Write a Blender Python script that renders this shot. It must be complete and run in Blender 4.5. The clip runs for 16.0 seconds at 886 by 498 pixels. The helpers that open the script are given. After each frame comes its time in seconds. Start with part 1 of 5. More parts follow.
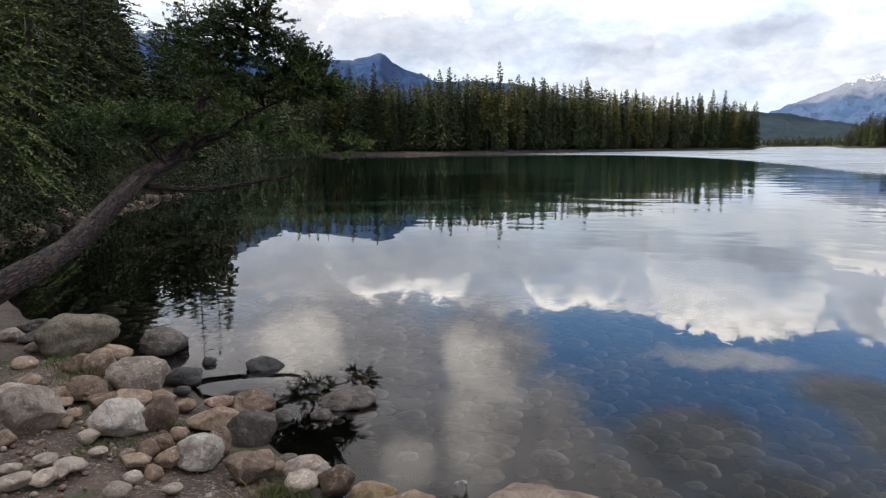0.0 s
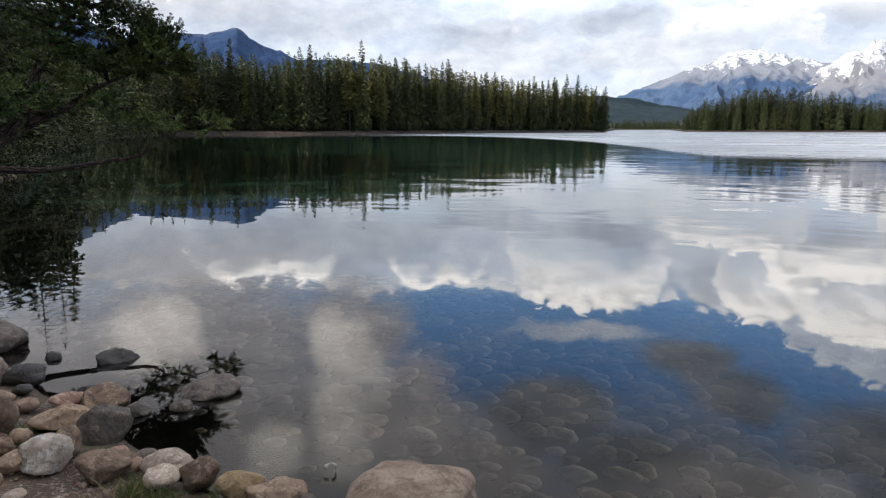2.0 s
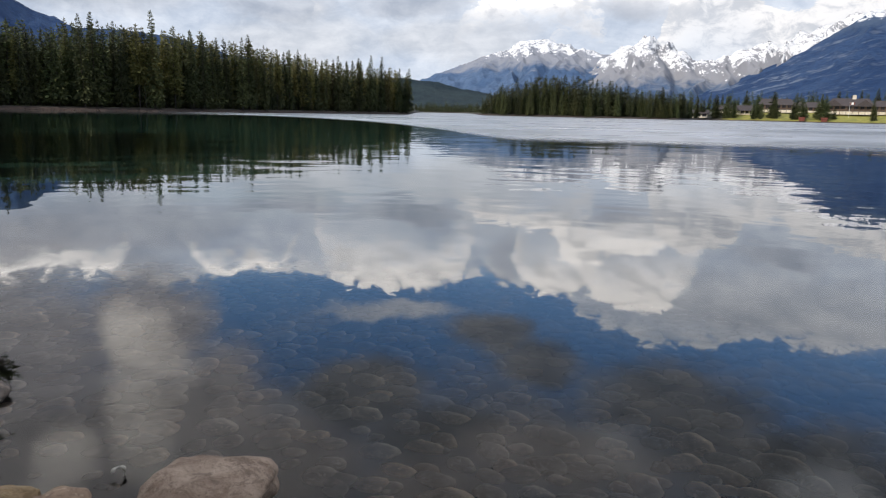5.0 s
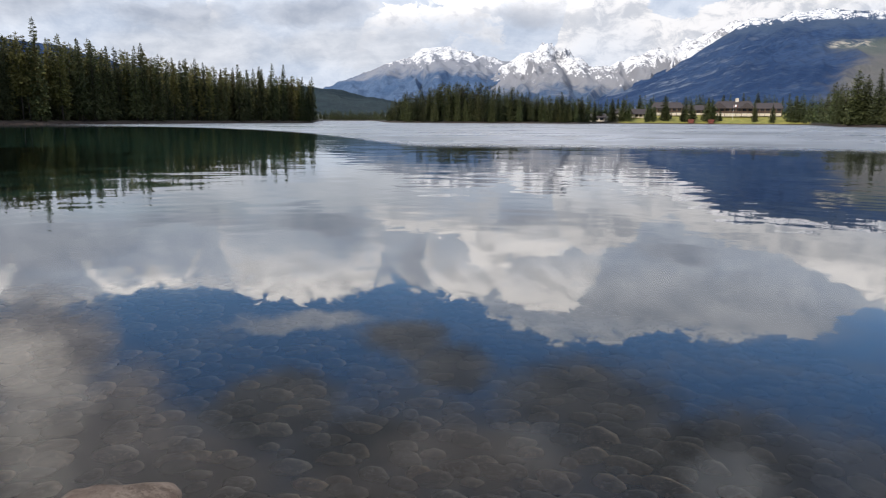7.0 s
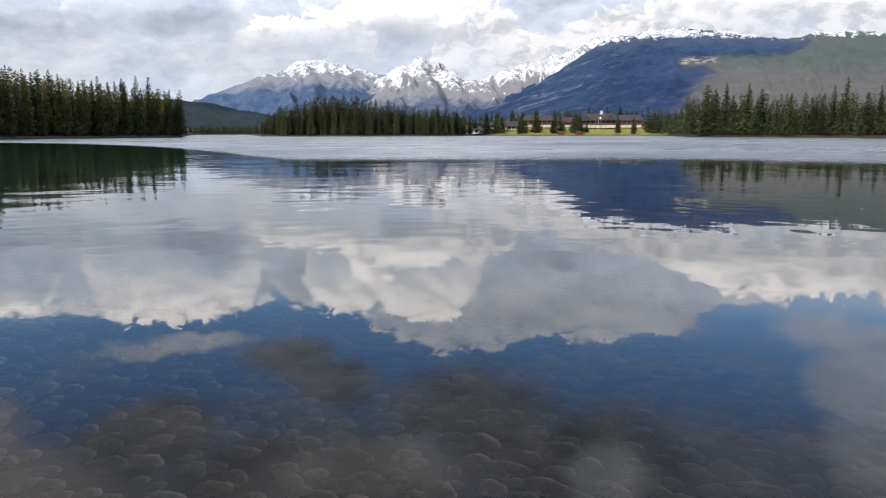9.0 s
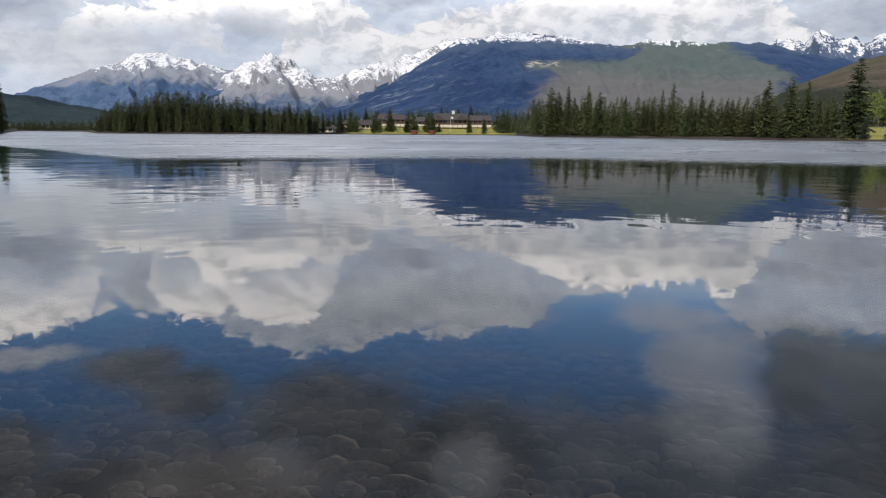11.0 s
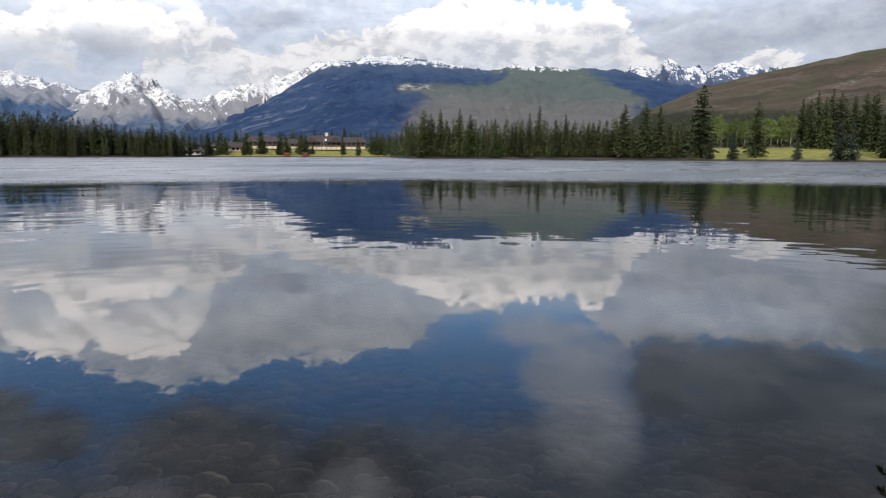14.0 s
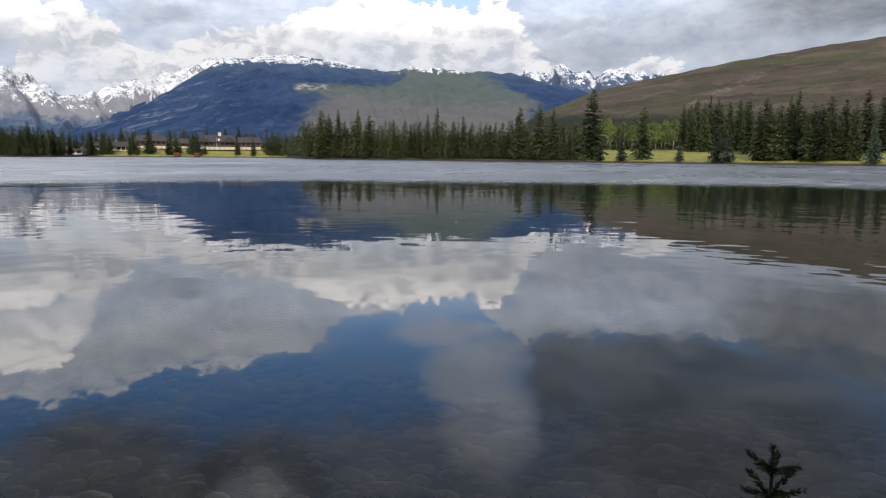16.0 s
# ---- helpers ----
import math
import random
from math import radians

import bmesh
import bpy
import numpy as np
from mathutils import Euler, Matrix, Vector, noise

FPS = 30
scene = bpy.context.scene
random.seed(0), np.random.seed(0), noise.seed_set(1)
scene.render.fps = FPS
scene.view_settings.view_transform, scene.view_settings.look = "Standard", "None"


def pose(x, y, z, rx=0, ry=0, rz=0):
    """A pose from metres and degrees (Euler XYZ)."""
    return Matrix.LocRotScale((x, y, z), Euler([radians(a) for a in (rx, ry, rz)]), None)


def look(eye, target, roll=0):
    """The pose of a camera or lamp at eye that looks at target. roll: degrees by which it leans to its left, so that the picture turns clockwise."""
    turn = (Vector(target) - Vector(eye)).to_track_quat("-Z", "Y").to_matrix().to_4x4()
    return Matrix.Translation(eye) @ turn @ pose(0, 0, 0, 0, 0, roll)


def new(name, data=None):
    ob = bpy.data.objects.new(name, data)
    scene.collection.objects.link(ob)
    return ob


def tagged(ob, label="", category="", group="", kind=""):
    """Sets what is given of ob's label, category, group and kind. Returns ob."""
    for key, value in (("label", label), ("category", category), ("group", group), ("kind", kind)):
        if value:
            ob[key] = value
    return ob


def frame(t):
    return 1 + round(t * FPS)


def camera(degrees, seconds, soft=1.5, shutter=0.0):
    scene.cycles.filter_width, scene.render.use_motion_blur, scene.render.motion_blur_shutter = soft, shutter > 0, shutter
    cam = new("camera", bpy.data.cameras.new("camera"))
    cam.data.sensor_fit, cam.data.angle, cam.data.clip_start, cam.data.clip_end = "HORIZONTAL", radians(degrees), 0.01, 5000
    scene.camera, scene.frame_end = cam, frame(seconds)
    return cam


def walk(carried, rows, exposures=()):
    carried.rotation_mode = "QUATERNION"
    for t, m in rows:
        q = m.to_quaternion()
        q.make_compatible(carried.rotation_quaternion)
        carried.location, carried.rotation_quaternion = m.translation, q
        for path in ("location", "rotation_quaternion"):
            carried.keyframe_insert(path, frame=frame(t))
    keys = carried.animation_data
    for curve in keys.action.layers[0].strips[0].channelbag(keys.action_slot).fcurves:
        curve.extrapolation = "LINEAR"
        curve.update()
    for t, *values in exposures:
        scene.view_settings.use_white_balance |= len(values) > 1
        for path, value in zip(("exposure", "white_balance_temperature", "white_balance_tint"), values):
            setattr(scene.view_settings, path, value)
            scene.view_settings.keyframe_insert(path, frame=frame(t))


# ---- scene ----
cam = camera(63.0, 16.0, 1.2)
EYE = 1.7
# seconds, yaw, pitch, roll
ROWS = [
    (0.0, 5.47, -7.93, 0.47), (0.5, 2.25, -8.46, 0.19), (1.0, -0.68, -9.02, 0.19), (1.5, -3.07, -9.26, 0.16),
    (2.0, -5.21, -9.48, -0.08), (2.5, -7.11, -9.47, -0.47), (3.0, -9.03, -9.97, -0.42), (3.5, -12.42, -10.29, -0.36),
    (4.0, -14.30, -10.94, -0.23), (4.5, -17.05, -10.56, -0.72), (4.7, -18.47, -10.69, -0.98), (7.0, -27.68, -10.12, -0.35),
    (7.5, -30.03, -10.00, 0.11), (8.0, -32.33, -10.30, 0.12), (8.5, -34.51, -9.65, -0.11), (9.0, -37.24, -9.10, 0.06),
    (9.5, -39.86, -8.67, -0.27), (10.0, -43.21, -9.06, -0.52), (10.2, -44.65, -9.20, -0.47), (12.5, -53.14, -7.68, -0.43),
    (13.0, -55.30, -7.08, -0.24), (13.5, -57.26, -7.25, -0.18), (14.0, -58.45, -7.42, -0.11), (14.5, -60.01, -7.47, -0.13),
    (15.0, -62.47, -7.43, -0.40), (15.5, -64.48, -7.44, -0.25), (16.0, -66.39, -7.30, -0.37),
]


def sway(t):
    """How far the camera drifts sideways and back as the body turns."""
    return (np.interp(t, [0, 2, 3, 4, 5, 7, 10, 12.5, 16], [0, 0, 0.008, 0.035, 0.05, 0.08, 0.12, 0.15, 0.18]),
            np.interp(t, [0, 5, 10, 16], [0, -0.005, -0.03, -0.07]))


walk(cam, [(t, pose(sway(t)[0], sway(t)[1], EYE, 90 + pitch, roll, yaw)) for t, yaw, pitch, roll in ROWS],
     [(0.0, 0.34, 6400, 12), (2.5, 0.22, 6400, 12), (4.0, 0.05, 6400, 12), (7.5, -0.06, 6350, 13), (8.5, 0.0, 6350, 13), (10.0, -0.24, 6350, 13), (12.5, -0.25, 6350, 13), (16.0, -0.24, 6350, 13)])


def dip(az):
    """Degrees by which the sighted elevations stand too high, from the slant of the first levelling."""
    return -0.225 * math.sin(radians(az))


# ---- light ----
SUN_AZ, SUN_EL = -112.0, 32.0      # degrees clockwise from straight ahead, and above the horizon
sun_way = Vector((math.sin(radians(SUN_AZ)) * math.cos(radians(SUN_EL)), math.cos(radians(SUN_AZ)) * math.cos(radians(SUN_EL)), math.sin(radians(SUN_EL))))
sun = new("sun", bpy.data.lights.new("sun", "SUN"))
sun.data.energy, sun.data.angle, sun.data.color = 3.6, radians(0.6), (1.0, 0.93, 0.82)
sun.matrix_world = look(sun_way * 100, (0, 0, 0))


class Nodes:
    """A short hand for building node trees."""

    def __init__(self, tree):
        self.tree = tree
        tree.nodes.clear()

    def add(self, kind, **values):
        node = self.tree.nodes.new(kind)
        for key, value in values.items():
            node_set(node, key, value, self.tree)
        return node

    def link(self, a, b):
        self.tree.links.new(a, b)

    def math(self, op, a, b=None, c=None, clamp=False):
        node = self.tree.nodes.new("ShaderNodeMath")
        node.operation, node.use_clamp = op, clamp
        for k, v in enumerate((a, b, c)):
            if v is not None:
                plug(self.tree, v, node.inputs[k])
        return node.outputs[0]

    def mix(self, fac, a, b):
        node = self.tree.nodes.new("ShaderNodeMix")
        node.data_type = "RGBA"
        for k, v in ((0, fac), (6, a), (7, b)):
            plug(self.tree, v, node.inputs[k])
        return node.outputs[2]

    def ramp(self, fac, low, high, a=0.0, b=1.0, smooth=True):
        node = self.tree.nodes.new("ShaderNodeMapRange")
        node.interpolation_type = "SMOOTHSTEP" if smooth else "LINEAR"
        for k, v in enumerate((fac, low, high, a, b)):
            plug(self.tree, v, node.inputs[k])
        return node.outputs[0]

    def noise(self, scale, vector=None, detail=4.0, rough=0.55, distort=0.0, colour=False):
        node = self.tree.nodes.new("ShaderNodeTexNoise")
        node.inputs["Scale"].default_value, node.inputs["Detail"].default_value = scale, detail
        node.inputs["Roughness"].default_value, node.inputs["Distortion"].default_value = rough, distort
        if vector is not None:
            plug(self.tree, vector, node.inputs["Vector"])
        return node.outputs["Color" if colour else "Fac"]

    def split(self, vector):
        node = self.tree.nodes.new("ShaderNodeSeparateXYZ")
        self.link(vector, node.inputs[0])
        return node.outputs

    def join(self, x, y, z):
        node = self.tree.nodes.new("ShaderNodeCombineXYZ")
        for k, v in enumerate((x, y, z)):
            plug(self.tree, v, node.inputs[k])
        return node.outputs[0]

    def nudged(self, a, b, s):
        """a + s * b"""
        node = self.tree.nodes.new("ShaderNodeVectorMath")
        node.operation = "MULTIPLY_ADD"
        self.link(b, node.inputs[0])
        node.inputs[1].default_value = (s, s, s)
        self.link(a, node.inputs[2])
        return node.outputs[0]

    def scaled(self, vector, s):
        node = self.tree.nodes.new("ShaderNodeVectorMath")
        node.operation = "MULTIPLY"
        self.link(vector, node.inputs[0])
        node.inputs[1].default_value = s
        return node.outputs[0]


def plug(tree, value, socket):
    if isinstance(value, bpy.types.NodeSocket):
        tree.links.new(value, socket)
    elif isinstance(value, (tuple, list)) and len(value) == 3 and socket.type == "RGBA":
        socket.default_value = (*value, 1.0)
    else:
        socket.default_value = value


def node_set(node, key, value, tree):
    plug(tree, value, node.inputs[key])


world = bpy.data.worlds.new("sky")
scene.world = world
world.use_nodes = True
w = Nodes(world.node_tree)
way = w.add("ShaderNodeTexCoord").outputs["Generated"]
sx, sy, sz = w.split(way)
azimuth = w.math("MULTIPLY", w.math("ARCTAN2", sx, sy), 57.2958)
elevation = w.math("ADD", w.math("MULTIPLY", w.math("ARCSINE", sz), 57.2958), w.math("MULTIPLY", sx, -0.225))
sky = w.tree.nodes.new("ShaderNodeTexSky")
sky.sky_type, sky.sun_disc = "NISHITA", False
sky.sun_elevation, sky.sun_rotation = radians(SUN_EL), radians(SUN_AZ)
sky.ozone_density, sky.dust_density = 2.0, 0.4
blue = w.scaled(sky.outputs[0], (0.102, 0.116, 0.126))
# ragged cloud forms, flattened towards the horizon
flat_way = w.scaled(way, (1.0, 1.0, 2.4))
fine = w.math("ADD", w.math("MULTIPLY", w.noise(7.5, flat_way, 10.0, 0.62, 0.5), 0.75), w.math("MULTIPLY", w.noise(19.0, flat_way, 8.0, 0.62, 0.8), 0.25))
wob_a = w.math("MULTIPLY", w.math("SUBTRACT", w.noise(7.0, way, 8.0, 0.62), 0.5), 15.0)
wob_b = w.math("MULTIPLY", w.math("SUBTRACT", w.noise(8.5, w.scaled(way, (1.0, 1.0, 1.5)), 8.0, 0.62), 0.5), 7.5)
az_w, el_w = w.math("ADD", azimuth, wob_a), w.math("ADD", elevation, wob_b)
az_s, el_s = w.math("ADD", azimuth, w.math("MULTIPLY", wob_a, 0.5)), w.math("ADD", elevation, w.math("MULTIPLY", wob_b, 0.5))


tear = w.math("MULTIPLY", w.math("SUBTRACT", w.noise(16.0, flat_way, 10.0, 0.68, 0.8), 0.5), 3.6)


def billows(da, de):
    """Cauliflower relief of the clouds, seen a little aside from the line of sight; about 0 to 1."""
    at_ = w.join(w.math("ADD", azimuth, da), w.math("MULTIPLY", w.math("ADD", elevation, de), 1.45), 0.0)
    bent = w.nudged(at_, w.noise(0.35, at_, 3.0, 0.5, colour=True), 1.6)
    cells = w.add("ShaderNodeTexVoronoi", Vector=bent, Scale=0.36)
    cells.feature, cells.voronoi_dimensions = "SMOOTH_F1", "2D"
    small = w.add("ShaderNodeTexVoronoi", Vector=bent, Scale=0.85)
    small.feature, small.voronoi_dimensions = "SMOOTH_F1", "2D"
    heaped = w.math("ADD", w.math("MULTIPLY", cells.outputs["Distance"], -0.50), w.math("MULTIPLY", small.outputs["Distance"], -0.13))
    return w.math("ADD", w.math("ADD", heaped, w.math("MULTIPLY", w.noise(0.30, at_, 9.0, 0.60), 0.85)), 0.34)


heap = billows(0.0, 0.0)
wisp = w.math("SUBTRACT", w.noise(0.62, w.join(azimuth, w.math("MULTIPLY", elevation, 1.7), 3.0), 10.0, 0.66, 0.6), 0.5)
relief = w.ramp(w.math("ADD", w.math("SUBTRACT", heap, billows(-0.6, 0.6)), w.math("MULTIPLY", wisp, 1.5)), -0.46, 0.40)      # 1 where a billow faces the sun
fray = w.math("ADD", w.math("MULTIPLY", w.math("SUBTRACT", heap, 0.5), 2.2), w.math("MULTIPLY", wisp, 3.6))


def skyline(keys):
    """Elevation along the azimuth, from keys (azimuth, elevation)."""
    node = w.tree.nodes.new("ShaderNodeValToRGB")
    w.link(w.ramp(w.math("ADD", azimuth, w.math("MULTIPLY", wob_a, 0.10)), -60.0, 120.0, smooth=False), node.inputs[0])
    rows = node.color_ramp.elements
    while len(rows) < len(keys):
        rows.new(0.5)
    for e, (az, el) in zip(rows, keys):
        e.position, v = (az + 60.0) / 180.0, el / 30.0
        e.color = (v, v, v, 1.0)
    return w.math("MULTIPLY", node.outputs[0], 30.0)


def under(line, soft=0.22, ragged=1.0):
    """1 below a ragged skyline of cloud, 0 above it, and how deep below it."""
    gap = w.math("SUBTRACT", w.math("ADD", line, w.math("MULTIPLY", fray, ragged)), elevation)
    return w.ramp(gap, -soft, soft), gap


def head(az, top, wide, drop, soft=0.2):
    """The sunlit head of a cumulus: crisp above, lost in the bank below."""
    a = w.math("DIVIDE", w.math("SUBTRACT", w.math("ADD", azimuth, w.math("MULTIPLY", wob_a, 0.5)), az), wide)
    rim = w.math("SUBTRACT", top, w.math("MULTIPLY", w.math("POWER", w.math("ABSOLUTE", a), 5.0), drop * 0.35))
    inside, gap = under(rim, soft, 1.2)
    return w.math("MULTIPLY", w.math("MULTIPLY", inside, w.ramp(gap, drop, 0.15 * drop)), w.ramp(w.math("ADD", w.math("ABSOLUTE", a), w.math("MULTIPLY", wisp, 1.6)), 1.3, 0.75))


def veil(az, el, wide, high, soft=0.9):
    """A soft-edged patch of sky."""
    a = w.math("DIVIDE", w.math("SUBTRACT", az_s, az), wide)
    b = w.math("DIVIDE", w.math("SUBTRACT", el_s, el), high)
    r = w.math("ADD", w.math("ADD", w.math("MULTIPLY", a, a), w.math("MULTIPLY", b, b)), w.math("MULTIPLY", tear, 0.3))
    return w.ramp(r, 1.9, 0.15)


def veiled(*patches):
    total = 0.0
    for p in patches:
        total = w.math("MAXIMUM", total, veil(*p))
    return total


# azimuth, elevation, half width, half height
MURK = veiled((13.5, 22.0, 4.5, 2.6), (20.5, 25.0, 5.0, 2.2), (88, 19.0, 13, 6), (84, 15.5, 11, 2.6), (97, 12.5, 9, 3.5), (76.5, 17.0, 3.6, 4.0), (25.0, 17.4, 3.4, 1.5), (28.2, 19.2, 4.0, 1.7), (40, 21.0, 6.5, 2.9), (47, 24.5, 9, 3.0))
DULL = veiled((-17, 9.4, 11, 2.6), (-4, 8.6, 8, 2.0), (18.2, 7.9, 4.5, 0.9), (26.0, 11.0, 1.6, 1.7), (46, 9.7, 3, 0.8), (34.5, 8.0, 2.4, 1.1), (75.9, 9.4, 3.2, 0.5), (89, 9.0, 10, 2.4), (78, 7.6, 4.5, 1.3), (8, 7.4, 4, 0.8))
HALF = veiled((46, 13.2, 10, 2.4), (67.0, 13.7, 4.5, 1.3), (69.0, 16.6, 3.8, 2.6), (70.6, 20.5, 3.2, 3.6), (17, 15.7, 5, 0.7), (10, 5.0, 6, 2.0), (21, 5.2, 6, 1.6), (-30, 18, 10, 8), (51, 26, 3, 2.5), (34, 25.5, 3.5, 2.0))
PALL = veiled((2.5, 22.5, 4.0, 5.0), (7, 27.5, 7, 3.5), (30, 26.5, 8, 2.6), (20, 29, 6, 2.4), (-15, 17.5, 12, 8.0), (-3, 16.0, 4.5, 4.5), (-8, 24, 9, 5), (-26, 19, 8, 7), (-12, 28, 10, 5))
COLUMN = veiled((-9.0, 24.5, 2.0, 2.2), (-3.6, 17.0, 2.0, 3.0), (-2.8, 22.0, 3.0, 4.5), (-17.5, 15.2, 3.2, 2.6), (-10.5, 27.5, 1.4, 2.0))
# ragged tops of the long cloud bank, and of the cumulus that hugs the mountains
BANK_TOP = skyline([(-60, 11), (-23, 10.8), (-18, 11.3), (-11, 11.9), (-5, 11.8), (-1.5, 13.8), (2.6, 12.6), (9.4, 12.3), (12, 12.8), (17, 13.8), (21, 14.0), (22.2, 12.6), (24, 12.3), (26, 13.4), (31, 14.2), (32.2, 15.6),
                    (35, 16.3), (38.5, 17.1), (42, 16.6), (45, 15.7), (50, 15.6), (53.4, 15.1), (57.5, 13.7), (59, 12.5), (62, 12.0), (64.2, 11.2), (65.2, 9.9), (68.6, 10.0), (70, 12.5), (73, 14), (84, 13), (110, 12)])
HUG_TOP = skyline([(-60, 0), (35.2, 0), (36.2, 4.5), (37.2, 8.6), (39, 10.2), (42, 9.4), (43.4, 7.6), (44.6, 6.7), (47, 7.7), (49, 8.6), (53.6, 9.2), (55.5, 10.0), (58, 11.3), (62, 11.8), (64.1, 11.2), (65.2, 9.8), (68.6, 10.0), (70, 11.3), (71.6, 10.6), (74, 7.2), (77, 5.2), (79.5, 5.6), (82, 7.6), (85, 5.6), (90, 0)])
gain = w.ramp(elevation, 7.5, 12.5, 1.0, 1.42)
grain = w.math("ADD", w.math("MULTIPLY", w.ramp(fine, 0.30, 0.70), 0.62), w.math("MULTIPLY", relief, 0.38))
tone = w.mix(grain, (0.46, 0.55, 0.68), (0.87, 0.93, 1.00))
tone = w.mix(w.math("MULTIPLY", DULL, 0.8), tone, w.mix(grain, (0.38, 0.43, 0.51), (0.66, 0.70, 0.76)))
# above the bank the sky opens, with grey veils and a few pale towers left in it
bank, deep_in = under(BANK_TOP, 0.25)
clear = w.scaled(blue, (0.82, 0.88, 0.95))
open_sky = w.mix(w.ramp(fine, 0.46, 0.72, 0.0, 0.35), clear, (0.42, 0.45, 0.50))
dusk = w.mix(w.ramp(fine, 0.3, 0.7), (0.24, 0.26, 0.29), (0.44, 0.45, 0.46))
open_sky = w.mix(w.ramp(elevation, 13.5, 11.0, 0.0, 0.55), open_sky, (0.72, 0.84, 0.95))
open_sky = w.mix(w.ramp(el_w, 19.0, 23.5, 0.0, 0.75), open_sky, dusk)
far_up = w.mix(w.ramp(fine, 0.30, 0.70), (0.49, 0.57, 0.69), (0.93, 0.975, 1.04))
open_sky = w.mix(w.ramp(w.math("ADD", elevation, w.math("MULTIPLY", wob_a, 2.0)), 30.0, 44.0), open_sky, far_up)
edge_lit = w.math("MULTIPLY", w.ramp(deep_in, 1.6, 0.1), w.ramp(azimuth, 34.0, 28.0, 0.35, 0.9))
tone = w.mix(w.math("MULTIPLY", edge_lit, w.ramp(relief, 0.35, 0.8)), tone, (1.05, 1.05, 1.05))
tone = w.mix(bank, open_sky, tone)
tone = w.mix(w.math("MULTIPLY", MURK, 0.9), tone, w.mix(w.ramp(fine, 0.3, 0.7), (0.14, 0.155, 0.17), (0.30, 0.31, 0.32)))
tone = w.mix(w.math("MULTIPLY", HALF, 0.7), tone, w.mix(grain, (0.50, 0.54, 0.59), (0.86, 0.88, 0.90)))
tone = w.mix(w.math("MULTIPLY", PALL, 0.9), tone, w.mix(w.ramp(fine, 0.3, 0.7), (0.35, 0.335, 0.33), (0.57, 0.54, 0.525)))
tone = w.mix(w.math("MULTIPLY", COLUMN, 0.85), tone, w.mix(w.ramp(fine, 0.3, 0.7), (0.70, 0.66, 0.61), (1.18, 1.12, 1.03)))
hug, hug_in = under(HUG_TOP, 0.16, 0.8)
bright = w.mix(w.ramp(relief, 0.15, 0.85), (0.66, 0.69, 0.73), (1.03, 1.02, 1.0))
tone = w.mix(w.math("MULTIPLY", hug, w.ramp(hug_in, 6.5, 1.0, 0.35, 1.0)), tone, bright)
shine = w.mix(w.ramp(relief, 0.15, 0.8), (0.98, 0.97, 0.95), (1.50, 1.45, 1.37))
shine = w.mix(w.ramp(elevation, 6.5, 9.5), w.mix(w.ramp(relief, 0.15, 0.85), (0.72, 0.75, 0.79), (0.98, 0.975, 0.96)), shine)
# azimuth, top, half width, how far it reaches down
for cloud in ((17.0, 13.7, 5.4, 4.6), (29.8, 13.9, 2.4, 4.4), (35.5, 14.5, 3.8, 5.2), (33.5, 11.0, 4.2, 5.0), (27.0, 8.6, 4.5, 3.0), (61.9, 11.2, 6.5, 3.4), (70.8, 11.4, 1.7, 2.4), (-8.5, 11.7, 4.5, 1.8, 0.5), (4.8, 12.5, 3.2, 2.0, 0.5)):
    tone = w.mix(head(*cloud), tone, shine)
lit = w.tree.nodes.new("ShaderNodeVectorMath")
lit.operation = "SCALE"
w.link(tone, lit.inputs[0])
w.link(gain, lit.inputs["Scale"])
mixed = lit.outputs[0]
out = w.add("ShaderNodeBackground", Color=mixed, Strength=1.0)
w.link(out.outputs[0], w.add("ShaderNodeOutputWorld").inputs[0])

# ---- materials ----


def material(name, build):
    """A Principled material; build(n, bsdf) wires it up."""
    m = bpy.data.materials.new(name)
    m.use_nodes = True
    n = Nodes(m.node_tree)
    bsdf = n.add("ShaderNodeBsdfPrincipled")
    n.link(bsdf.outputs[0], n.add("ShaderNodeOutputMaterial").inputs[0])
    build(n, bsdf)
    return m


def place(n):
    return n.add("ShaderNodeNewGeometry").outputs["Position"]


def chance(n):
    return n.add("ShaderNodeObjectInfo").outputs["Random"]


def own(n):
    return n.add("ShaderNodeTexCoord").outputs["Object"]


def bumped(n, bsdf, height, strength, distance):
    b = n.add("ShaderNodeBump", Height=height, Strength=strength, Distance=distance)
    n.link(b.outputs[0], bsdf.inputs["Normal"])


